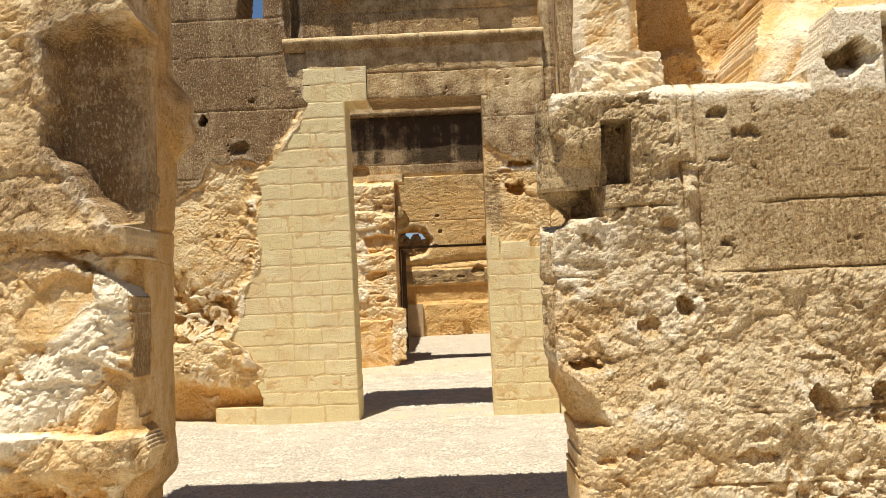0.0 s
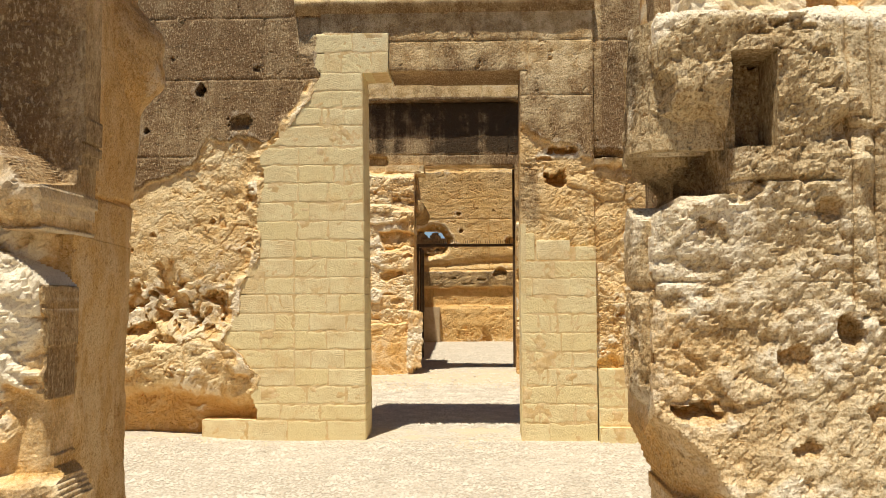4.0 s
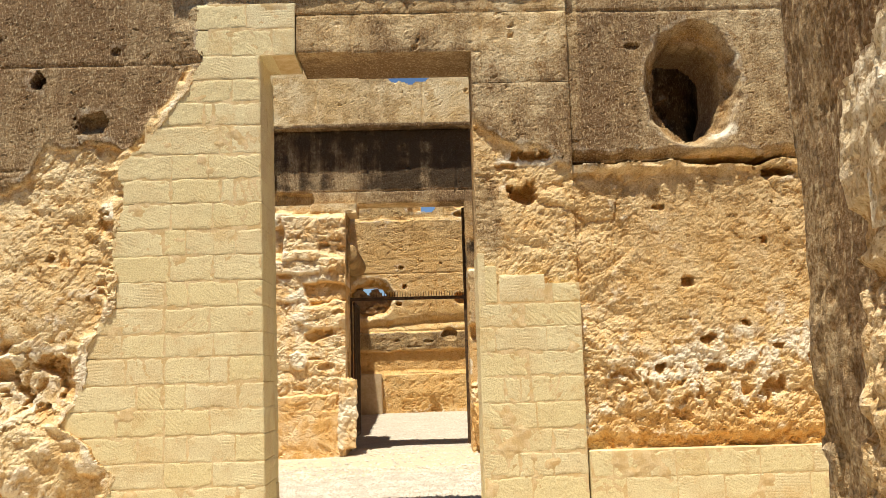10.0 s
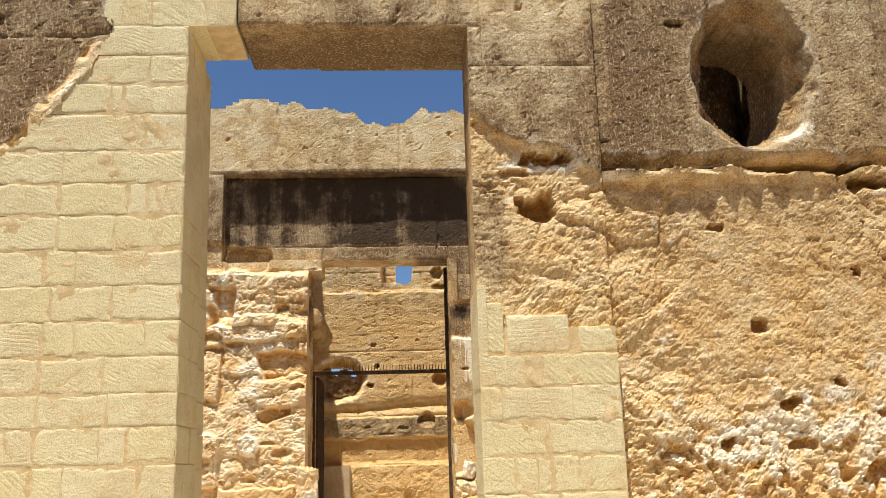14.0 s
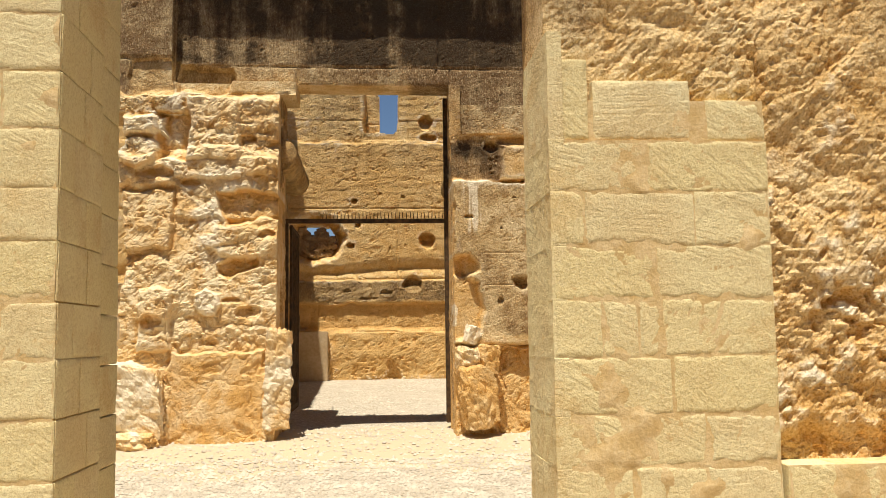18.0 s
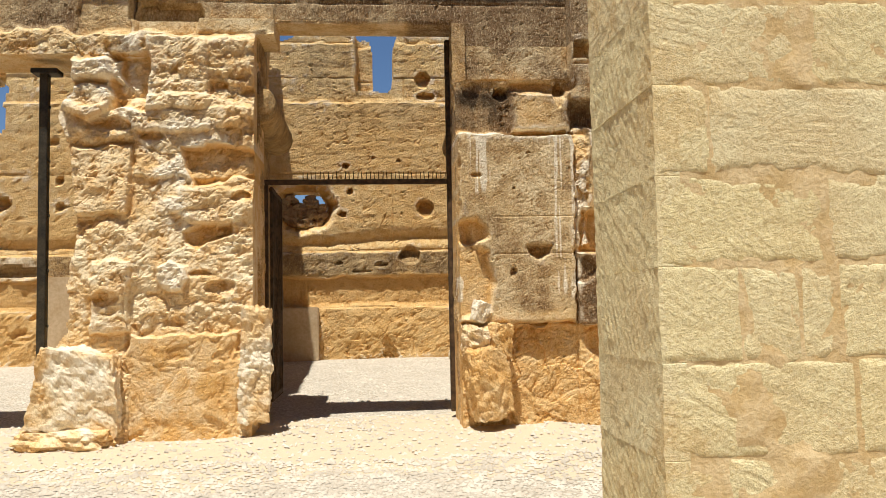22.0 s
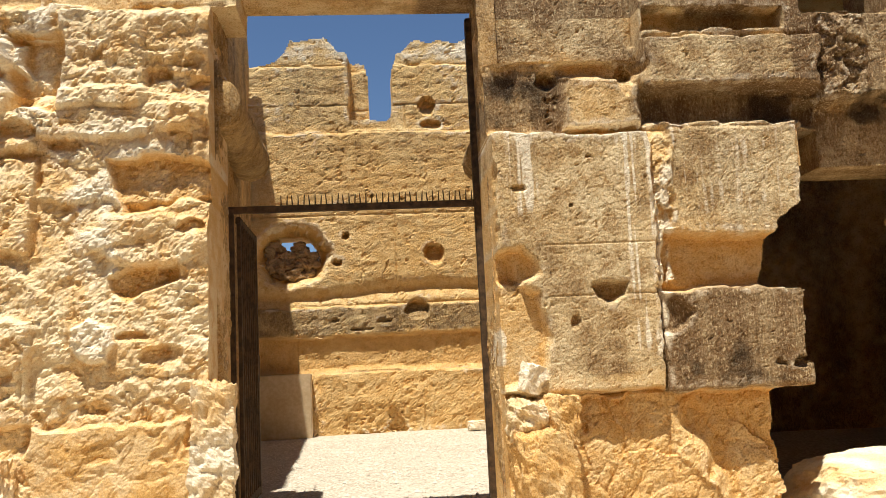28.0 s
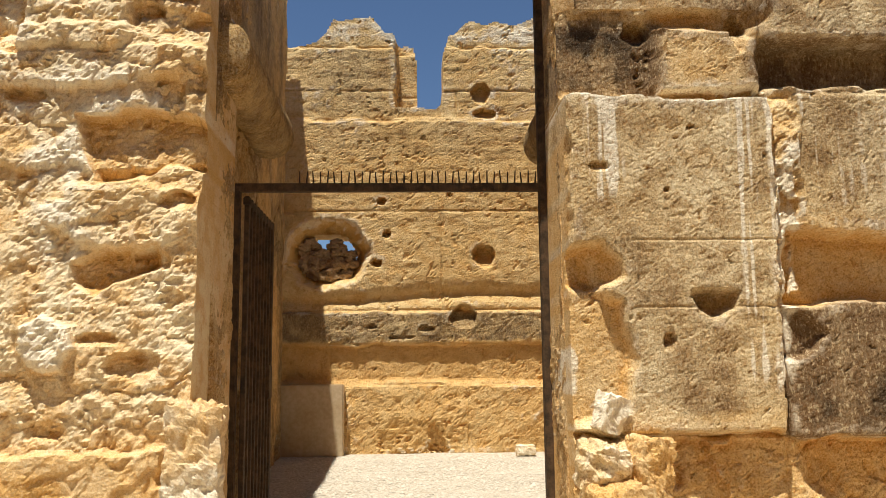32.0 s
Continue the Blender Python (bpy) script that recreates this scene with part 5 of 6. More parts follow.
# crust raised all over this pier to carry the overhead lintel's shade
relief("reveal", (0, 0.56, -0.1, 4.6), 0.014, lambda u, v: eroded(u, v * 0.4, 177, 0.6) - 0.03 + 0.05 * sm(0.08, 0.0, u + 0.03 * fbm(u, v * 2.5, 178, 3)), 0.07, along(0.655, 5.36, 0.60, 4.80), GOLD, wall_near, None,
       lambda u, v, d: {"patina": 0.72 + 0.2 * fbm(u * 2, v, 163, 3), "pale": 0 * u, "rust": 0.2 + 0.2 * fbm(u * 2, v, 165, 2)})
relief("stone_block", (0.605, 1.03, 2.4, 4.6), 0.012, lambda x, z: eroded(x, z, 171, 0.9) + 0.10 * sm(0.72, 0.61, x + 0.04 * fbm(z * 3, z, 170, 2)) ** 2 + 0.06 * sm(0.96, 1.03, x) + 0.10 * sm(2.82, 2.74, z), 0.5, facing_y(4.74), PALE, wall_near, None, bright_marks)
relief("stone_block", (1.06, 1.97, 2.2, 4.6), 0.02, lambda x, z: eroded(x, z, 172, 0.8) - 0.12 * sm(3.02, 2.9, z + 0.1 * fbm(x * 3, z * 3, 174, 3)), 0.6, facing_y(5.42), OCHRE, wall_near, None, bright_marks)
relief("stone_block", (1.45, 5.0, 2.2, 4.6), 0.016, lambda x, z: eroded(x, z, 173, 1.0) + 0.14 * sm(0.20, 0.0, x - np.interp(z, (2.2, 2.58, 2.98, 3.4, 4.6), (1.48, 1.51, 1.71, 1.85, 1.9))) ** 2 + 0.25 * sm(2.75, 3.1, z), 1.0, facing_y(4.42), PALE, wall_near,
       lambda x, z: x + 0.03 * fbm(x * 6, z * 6, 175, 3) > np.interp(z, (2.2, 2.58, 2.98, 3.4, 4.6), (1.48, 1.51, 1.71, 1.85, 1.9)),
       lambda x, z, d: {"patina": 0.05 + 0.2 * fbm(x * 2, z * 2, 163, 3), "pale": 0.5 * sm(1.8, 2.0, x + z - 2.7) * sm(3.0, 2.7, z) + 0.2 * fbm(x * 3, z * 3, 164, 2), "rust": 0.15 + 0 * x})
relief("stone_block", (0.8, 5.0, 2.0, 2.42), 0.06, lambda x, z: 0.02 * fbm(x * 3, z * 3, 176, 3), 1.2, facing_y(4.4), GREY, wall_near, None, cheek_marks)


def l_depth(x, z):
    calm = 1 - 0.5 * sm(1.8, 2.1, z)
    h = calm * (rubbly(x, z, 181, 0.9) * 0.7 + eroded(x, z, 182, 0.6)) - 0.09
    h = h + 0.16 * ell(x, z, -2.0, 1.45, 0.17, 0.14, 0.3) + 0.05 * sm(1.9, 2.1, z + 0.1 * fbm(x * 3, z * 3, 183, 3)) + 0.05 * box(x, z, -2.05, -1.7, 1.0, 1.12, 0.05)
    return h - 0.08 * ell(x, z, -1.7, 0.85, 0.5, 0.14, 0.4) + 0.15 * sm(-1.70, -1.55, x) ** 2


def l_marks(x, z, d):
    white = 0.40 * sm(1.85, 1.65, z + 0.15 * fbm(x * 3, z * 3, 185, 3)) * (0.6 + 0.6 * fbm(x * 4, z * 4, 186, 3)) + 0.2 * sm(0.2, 0.0, abs(z - 2.1))
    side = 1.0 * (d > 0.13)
    # darker towards the top; side faces are oranger and never pale
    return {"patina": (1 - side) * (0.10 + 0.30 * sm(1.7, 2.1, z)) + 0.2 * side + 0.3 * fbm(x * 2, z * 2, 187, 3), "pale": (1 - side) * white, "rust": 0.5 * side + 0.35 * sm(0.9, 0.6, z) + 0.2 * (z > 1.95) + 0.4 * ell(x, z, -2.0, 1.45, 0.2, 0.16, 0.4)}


wall_left = structure("wall_near_left", "eroded pale limestone wall end with a smooth shaded cheek")
L_SIZE = 1.12


def grown(f):
    """The same relief at the size of the wall end, swelling from eye height."""
    return lambda x, z, *d: f(x / L_SIZE, 1.5 + (z - 1.5) / L_SIZE, *d)


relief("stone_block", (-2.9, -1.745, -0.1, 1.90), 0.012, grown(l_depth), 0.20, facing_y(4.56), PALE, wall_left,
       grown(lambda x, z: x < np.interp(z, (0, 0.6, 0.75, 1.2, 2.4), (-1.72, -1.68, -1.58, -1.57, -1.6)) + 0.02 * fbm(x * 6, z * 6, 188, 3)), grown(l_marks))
# broken corner of the upper stone, cut back under a lip
BREAK = [(-2.14, 2.93), (-2.10, 2.60), (-2.15, 2.37), (-2.01, 2.29), (-1.94, 2.11), (-1.78, 1.95), (-1.5, 1.90), (-1.5, 3.02), (-1.91, 3.03)]


def upper_depth(x, z):
    wx, wz = warp(x, z, 0.03, 6, 203)
    cut = inside(wx, wz, BREAK, 0.025)
    return (1 - 0.45 * cut) * l_depth(x, z) + 0.08 * sm(1.95, 1.80, z) + cut * (0.17 + 0.10 * sm(-2.1, -1.75, x))


def upper_marks(x, z, d):
    m = l_marks(x, z, 0.13 * (d > 0.34))
    cut = inside(x, z, BREAK, 0.05)
    # the break is browner and less pale than the face around it
    m["patina"] = m["patina"] + 0.25 * cut
    m["rust"] = m["rust"] + 0.25 * cut
    m["pale"] = m["pale"] * (1 - cut)
    return m


relief("stone_block", (-2.9, -1.64, 1.78, 4.5), 0.012, upper_depth, 0.40, facing_y(4.40), PALE, wall_left,
       lambda x, z: (x < -1.70 + 0.025 * fbm(x * 6, z * 6, 188, 3)) & (z > 1.80 + 0.05 * fbm(x * 5, z * 0, 179, 3)), upper_marks)
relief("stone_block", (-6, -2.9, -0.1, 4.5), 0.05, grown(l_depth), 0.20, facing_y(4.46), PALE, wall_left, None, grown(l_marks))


# white broken bench that juts from the wall end, cut off flat on its passage side
BENCH = [(-2.4, 2.0), (-2.15, 1.9), (-1.92, 1.84), (-1.74, 1.69), (-1.61, 1.65), (-1.50, 1.56), (-1.515, 1.20), (-1.51, 0.98), (-1.47, 0.94), (-1.44, 0.87), (-1.48, 0.77), (-1.58, 0.72), (-2.4, 0.68)]
STRATA = [(-2.08, 1.44), (-1.98, 1.58), (-1.84, 1.68), (-1.70, 1.66), (-1.68, 1.52), (-1.74, 1.42), (-1.86, 1.36), (-2.02, 1.34)]
PATCH = [(-1.64, 1.26), (-1.52, 1.22), (-1.38, 1.22), (-1.38, 0.965), (-1.70, 0.955), (-1.62, 1.08)]


def bench_depth(x, z):
    wx, wz = warp(x, z, 0.02, 8, 183)
    strata, patch = inside(wx, wz, STRATA, 0.02), inside(wx, wz, PATCH, 0.02)
    ridge = abs((z - 1.15) - (x + 1.95) * 1.02) / 1.43
    h = (1 - 0.8 * np.maximum(strata, patch)) * (0.8 * rubbly(x, z, 183, 0.6) + 0.6 * eroded(x, z, 184, 0.6)) + 0.035 * strata * sm(1.36, 1.60, z) + 0.006 * strata * fbm(x * 3, z * 26, 180, 3) + 0.045 * patch
    h = h - 0.03 * sm(0.16, 0.0, ridge) + 0.06 * sm(1.66, 1.9, z) + 0.05 * sm(-1.85, -2.3, x) * (z > 0.95)
    h = h + 0.06 * sm(-1.56, -1.48, x) ** 2 * (z < 1.2)
    return h - 0.055 * sm(0.965, 0.945, wz) + 0.10 * sm(0.82, 0.70, z) + 0.06 * inside(wx, wz, [(-1.95, 1.80), (-1.86, 1.86), (-1.72, 1.80), (-1.76, 1.72)], 0.02)


def bench_marks(x, z, d):
    wx, wz = warp(x, z, 0.02, 8, 183)
    strata, patch = inside(wx, wz, STRATA, 0.06), inside(wx, wz, PATCH, 0.04)
    ridge = abs((z - 1.15) - (x + 1.95) * 1.02) / 1.43
    low = sm(0.96, 0.92, wz)
    flat = (x > -1.524) & (z > 1.2) & (z < 1.575)
    return {"patina": 0.22 + 0.25 * fbm(x * 2, z * 2, 198, 3) - 0.3 * sm(0.24, 0.05, ridge) + 0.1 * low + 0.6 * flat, "pale": -0.05 + 1.1 * sm(0.24, 0.05, ridge) + 0.55 * fbm(x * 3, z * 3, 194, 3) - 0.6 * strata - 0.7 * patch - 0.3 * low - 1.0 * flat, "rust": 0.5 * strata + 0.45 * patch + 0.3 * low + 0.3 * flat}


relief("broken_bench", (-2.58, -1.60, 0.55, 2.05), 0.0095, grown(bench_depth), 0.25, facing_y(4.37), PALE, wall_left,
       grown(lambda x, z: inside(x + 0.004 * fbm(x * 9, z * 9, 189, 3), z + 0.010 * fbm(x * 9, z * 9, 190, 3), BENCH, 0.001) > 0.5), grown(bench_marks))


def lc_depth(u, v):
    h = tooled(u, v, 191) + 0.03 * fbm(u * 2, v * 1.2, 192, 3) + 0.05 * sm(1.40, 1.52, u + 0.05 * fbm(u * 6, v * 4, 193, 3))
    h = h + 0.02 * np.exp(-((v - 1.93 - 0.05 * u) / 0.012) ** 2) - 0.13 * ell(u, v, 1.42, 2.74, 0.26, 0.20, 0.5) + 0.10 * sm(0.66, 0.5, v + 0.1 * u)
    return h


for u0, z0, z1 in ((0.44, -0.1, 1.78), (0.54, 1.783, 4.4)):
    relief("reveal", (u0, 1.56, z0, z1), 0.014, lc_depth, 0.14, along(-1.63, 4.2, -1.90, 5.73), GOLD, wall_left, None,
           lambda u, v, d: {"patina": 0.20 + 0.2 * fbm(u * 2, v, 195, 3), "pale": 0.1 * fbm(u * 3, v * 2, 196, 2), "rust": 0.55 + 0.3 * fbm(u * 1.5, v, 197, 3)})

# crossing over the passage, high above the walker
over = structure("lintel_near", "broken stone lintel bridging the first passage overhead", "lintel")
relief("stone_block", (-2.8, 1.3, 4.2, 4.9), 0.05, lambda x, z: eroded(x, z, 199, 1.0), 0.85, facing_y(4.8), GOLD, over, lambda x, z: z > 4.3 + 0.12 * fbm(x * 4, z * 0, 200, 3), cheek_marks)

# plain unseen walls added around the site to return bounce light
for nm, a, b in (("wall_west", (-7.5, -5.0), (-7.5, 23)), ("wall_east", (6.2, 23), (6.2, -5.0)), ("wall_south", (6.2, -5.0), (-7.5, -5.0))):
    w = structure(nm, "plain weathered limestone wall added unseen to close the site")
    relief("stone_block", (0, math.hypot(b[0] - a[0], b[1] - a[1]), -0.2, 4.6), 0.12, lambda u, v: eroded(u, v, 205, 1.0), 0.6, along(*a, *b), GOLD, w, None, cheek_marks)

# ---- new stone blocks of the first doorway ----
def brick(parent, x0, x1, z0, z1, y0, deep, seed, place=None, strokes=1.0, res=0.0135, comb=0.0, keep=None):
    """One sawn block with a tooled face and worn rims."""
    rng = random.Random(seed)
    turn, freq, much = rng.choice((-1, 1)) * rng.uniform(0.3, 1.1), rng.uniform(200, 330), rng.choice((0.0004, 0.0008, 0.0012, 0.0016))
    freq = 480 if comb else freq
    ca, sa, off = math.cos(turn), math.sin(turn), rng.uniform(-0.001, 0.001)

    def depth(u, v):
        w = u * ca + v * sa
        bend = 4.5 * fbm(u * 5, v * 5, seed % 97, 2)
        cut = np.sin(0.5 * freq * w + bend)
        h = off + 0.0010 * fbm(u * 40, v * 40, 211, 3, 0.75) + 0.0018 * fbm(u * 5, v * 6, 212 + seed % 7, 3) + pits(u, v, 213 + seed % 5, 14, 14, 0.85, 0.005) + 0.0008 * facets(u, v, 22, 25, seed % 91)
        h = h + 0.5 * strokes * much * sm(0.35, 0.95, cut) * 2 * sm(0.0, 0.35, fbm(u * 5 + w * 9, v * 5, 214 + seed % 9, 3))
        h = h + comb * sm(0.3, 0.95, cut) * sm(-0.5, 0.0, fbm(u * 5 + w * 6, v * 5, 214 + seed % 9, 3))
        rim = np.minimum(np.minimum(u - x0, x1 - u), np.minimum(v - z0, z1 - v))
        chip = sm(0.1, 0.7, fbm(u * 6, v * 6, 216 + seed % 11, 3))
        if comb:
            return h
        return h + 0.0030 * sm(0.008, 0.0, rim + 0.006 * fbm(u * 15, v * 15, 215 + seed % 3, 3)) + (0.007 if place is None else 0.0) * chip * sm(0.022, 0.0, rim + 0.012 * fbm(u * 22, v * 22, 219, 3))

    return relief("brick", (x0, x1, z0, z1), res, depth, deep, place or facing_y(y0), BRICK, parent, keep, hollow=0)


jamb_l = structure("door_jamb_left", "door jamb of new yellow stone blocks in pale mortar", "door jamb")
jamb_r = structure("door_jamb_right", "door pier of new yellow stone blocks in pale mortar", "door jamb")
plinth = structure("plinth", "low plinth of yellow stone blocks along the wall foot", "plinth")


def course(parent, xa, xb, z0, z1, y0, seed, deep=0.42, res=0.0135, step=0.36, joints=None, ragged=False):
    """One row of blocks between xa and xb, and the mortar behind it, smeared over the faces in places."""
    rng = random.Random(seed * 31 + 7)
    cuts = [xa]
    if joints is not None:
        cuts += [j for j in joints if j > xa + 0.06] + [xb]
    while cuts[-1] < xb - 0.12:
        nxt = cuts[-1] + rng.choice((0.16, 0.24, step, step, step * 1.15)) + rng.uniform(-0.03, 0.03)
        cuts.append(xb if xb - nxt < 0.13 else nxt)
    trim = (lambda u, v: u > brick_edge(v) - 0.03) if ragged else None
    for k, (a, b) in enumerate(zip(cuts, cuts[1:])):
        w = rng.uniform(-0.003, 0.003)
        brick(parent, a + 0.002, b - 0.002, z0 + 0.002 + w, z1 - 0.002 + w, y0, deep, seed * 10 + k, None, 1.3, res, keep=trim if a < xa + 0.22 else None)
    relief("mortar", (xa + (0.10 if ragged else 0.006), xb - 0.006, z0, z1), 0.014, lambda u, v: 0.0024 + 0.0010 * fbm(u * 22, v * 22, 217, 3) - 0.0058 * sm(0.42, 0.85, fbm(u * 4, v * 5, 218, 4, 0.6)),
           deep - 0.006, facing_y(y0), MORTAR, parent, hollow=0)


for k, (z0, z1, left, joints) in enumerate(BRICK_LEFT):
    right = float(door_left((z0 + z1) / 2)) if z1 <= 3.85 else -1.05
    left = left if k == 0 else float(brick_edge(np.linspace(z0, z1, 9)).min()) - 0.02
    course(jamb_l, left, right, z0 - (0.1 if k == 0 else 0), z1, Y1 - 0.045, k + 1, 0.44, 0.0115, joints=joints, ragged=k > 0)
for k, (z0, z1, joints) in enumerate(BRICK_RIGHT):
    course(jamb_r, DOOR_R, PIL_R, z0, z1, Y1 - 0.055, 100 + k, 0.47, 0.0085, joints=joints)
for k, (a, b, z1) in enumerate(((DOOR_R, 0.415, 2.20), (0.43, 0.765, 2.13), (0.815, PIL_R, 2.065))):
    brick(jamb_r, a + 0.002, b - 0.002, 1.929, z1, Y1 - 0.046, 0.47, 1200 + k, None, 1.3, 0.0085)
for k, (z0, z1) in enumerate(((0.05, 0.30), (0.30, 0.48), (0.48, 0.67), (0.67, 0.855))):
    course(plinth, PIL_R + 0.01, 3.4, z0, z1, Y1 - (0.16 if k == 0 else 0.07), 140 + k, 0.25)
relief("mortar", (DOOR_R + 0.006, PIL_R - 0.006, 1.925, 2.062), 0.014, lambda u, v: 0.004 * fbm(u * 8, v * 8, 217, 4), 0.46, facing_y(Y1 - 0.042), MORTAR, jamb_r, hollow=0)
# dressed facing of the two reveals
beds = [c[:2] for c in BRICK_RIGHT] + [(1.925 + 0.185 * k, 2.11 + 0.185 * k) for k in range(10)]
for k, (z0, z1) in enumerate(beds):
    if z1 < 2.3:
        brick(jamb_r, 0.003, 0.4655, z0 + 0.0002, z1 - 0.0002, 0, 0.05, 500 + k, along(DOOR_R - 0.003, Y1 + 0.412, DOOR_R - 0.003, Y1 - 0.0535), 0.3, 0.0065, 0.0012)
    brick(jamb_r, 0.003, 0.317, z0 + 0.003, min(z1, 3.85) - 0.003, 0, 0.4, 540 + k, along(DOOR_R + 0.095, Y1 + 0.735, DOOR_R + 0.075, Y1 + 0.416), 0.3)
for k, (z0, z1, left, joints) in enumerate(BRICK_LEFT):
    if z1 <= 3.85:
        cut, xl = 0.22 + 0.08 * math.sin(k * 1.9), float(door_left((z0 + z1) / 2)) + 0.004
        for a, b in ((0.0, cut), (cut, 0.435)):
            brick(jamb_l, a + 0.003, b - 0.003, z0 + 0.003 - (0.1 if k == 0 else 0), z1 - 0.003, 0, 0.05, 600 + 2 * k + (a > 0), along(xl, Y1 - 0.04, xl, Y1 + 0.395), 2.0)
# rear leaf of the left jamb, set back behind the rebate
for k in range(20):
    z0 = 0.05 + 0.19 * k
    brick(jamb_l, 0.0, 0.31, z0 + 0.0025, z0 + 0.1875, 0, 0.5, 300 + k, along(door_left(z0) - 0.03, Y1 + 0.40, door_left(z0) - 0.03, Y1 + 0.72))
part("mortar", bm_box(bmesh.new(), DOOR_R + 0.10, 1.0, Y1 + 0.42, Y1 + 0.73, 0.0, 3.85), MORTAR, jamb_r)
part("mortar", bm_box(bmesh.new(), DOOR_L - 0.5, DOOR_L - 0.085, Y1 + 0.402, Y1 + 0.716, 0.0, 3.85), MORTAR, jamb_l)
part("mortar", bm_box(bmesh.new(), -2.3, DOOR_L - 0.55, Y1 + 0.15, Y1 + 0.7, 0.0, 3.9), MORTAR, jamb_l)

# ---- iron gate ----
gate = tagged(new("iron_gate"), "rusted iron gate with spiked top bar and open barred leaf", "gate")
gate.location = (-0.35, 16.1, 0.5)


def gate_part(name, bm, mat=None, parent=None):
    ob = part(name, bm, mat or IRON, parent or gate)
    if parent is None:
        ob.matrix_parent_inverse = Matrix.Translation(-Vector(gate.location))
    return ob


gate_part("top_bar", bm_box(bmesh.new(), -1.22, 0.50, 16.07, 16.11, 2.46, 2.505, 0.004))
for k in range(36):
    x, bm = -0.86 + 0.0375 * k, bmesh.new()
    lean = 0.006 * math.sin(k * 2.1)
    bm_rod(bm, (x, 16.095, 2.51), (x + lean, 16.095, 2.575 + 0.004 * math.sin(k * 3.3)), 0.0050, 0.0030, 6)
    gate_part("spike", bm)
gate_part("post", bm_box(bmesh.new(), 0.43, 0.495, 16.05, 16.12, 0.42, 3.78, 0.006))
gate_part("post", bm_box(bmesh.new(), -1.215, -1.17, 16.06, 16.11, 0.42, 2.49, 0.006))
leaf = gate_part("leaf", bm_box(bmesh.new(), -1.165, -1.135, 16.12, 16.97, 0.55, 0.60, 0.003))
part("rail", bm_box(bmesh.new(), -1.165, -1.135, 16.12, 16.97, 2.40, 2.44, 0.003), IRON, leaf)
for k in range(9):
    y = 16.135 + 0.101 * k
    part("bar", bm_box(bmesh.new(), -1.16, -1.135, y, y + (0.05 if k in (0, 8) else 0.028), 0.54, 2.45, 0.003), IRON, leaf)
part("lock_plate", bm_box(bmesh.new(), -1.175, -1.125, 16.84, 16.95, 1.35, 1.55, 0.004), IRON, leaf)

# ---- props and built-in round timbers ----
prop = tagged(new("steel_prop"), "dark steel prop with top plate under the stone lintel", "prop")
prop.location = (-2.93, 15.62, 0.3)
for nm, bx in (("post", (-0.034, 0.034, -0.034, 0.034, 0.0, 3.02)), ("top_plate", (-0.09, 0.12, -0.08, 0.08, 3.02, 3.06)), ("foot_plate", (-0.09, 0.09, -0.09, 0.09, 0.0, 0.02))):
    part(nm, bm_box(bmesh.new(), *bx, 0.004), STEEL, prop)
for k in range(6):
    part("bolt", bm_rod(bmesh.new(), (0.033, 0, 0.5 + 0.45 * k), (0.048, 0, 0.5 + 0.45 * k), 0.012, seg=8), STEEL, prop)


def log(name, x, ya, yb, z, r, mat, label):
    n, k = 150, 26
    th, yy = np.linspace(0, 2 * np.pi, k, endpoint=False), np.linspace(ya, yb, n)
    T, Yg = np.meshgrid(th, yy)
    end = np.clip((yb - Yg) / 0.06, 0, 1) ** 0.5 * np.clip((Yg - ya) / 0.04, 0, 1) ** 0.5
    R = r * np.maximum(end, 0.05) * (1 + 0.05 * fbm(Yg * 3, T * 0.8, 221, 3) + 0.016 * np.sin(Yg * 150 + 2 * np.sin(T * 2)))
    P = np.stack([x + R * np.cos(T), Yg, z + R * np.sin(T)], -1)
    thing = tagged(new(name), label, "stone shaft")
    for a, b in ((0, 50), (50, 100), (100, n - 1)):
        m = b - a + 1
        i = np.arange(m * k).reshape(m, k)
        j = np.roll(i, -1, 1)
        f = np.stack([i[:-1], i[1:], j[1:], j[:-1]], -1).reshape(-1, 4)
        f = np.concatenate([f, [[i[e, c], i[e, c + 1], i[e, k - 2 - c], i[e, k - 1 - c]] for e in (0, m - 1) for c in range(0, k // 2 - 1)]])
        at = {"patina": np.full(m * k, 0.5), "pale": np.zeros(m * k), "rust": np.full(m * k, 0.6)}
        link_mesh("shaft_drum", P[a:b + 1].reshape(-1, 3), f, mat, thing, at, np.ones(len(f), bool))
    return thing


log("round_shaft", -1.20, 15.57, 17.25, 3.08, 0.155, OCHRE, "round ribbed stone shaft built into the gate reveal")
log("round_shaft", 0.62, 15.95, 17.0, 2.95, 0.15, OCHRE, "round ribbed stone shaft built into the gate reveal")
bm = bmesh.new()
for k in range(34):
    y = 15.60 + 0.057 * k
    a, b2 = (-1.14, y, 3.226 + 0.006 * math.sin(k)), (-1.14, y + 0.047, 3.229 + 0.006 * math.sin(k + 1))
    bm_rod(bm, a, b2, 0.005, seg=5)
tagged(part("rope", bm, PEBBLE, None), "thin pale rope lying along the round stone shaft", "rope")


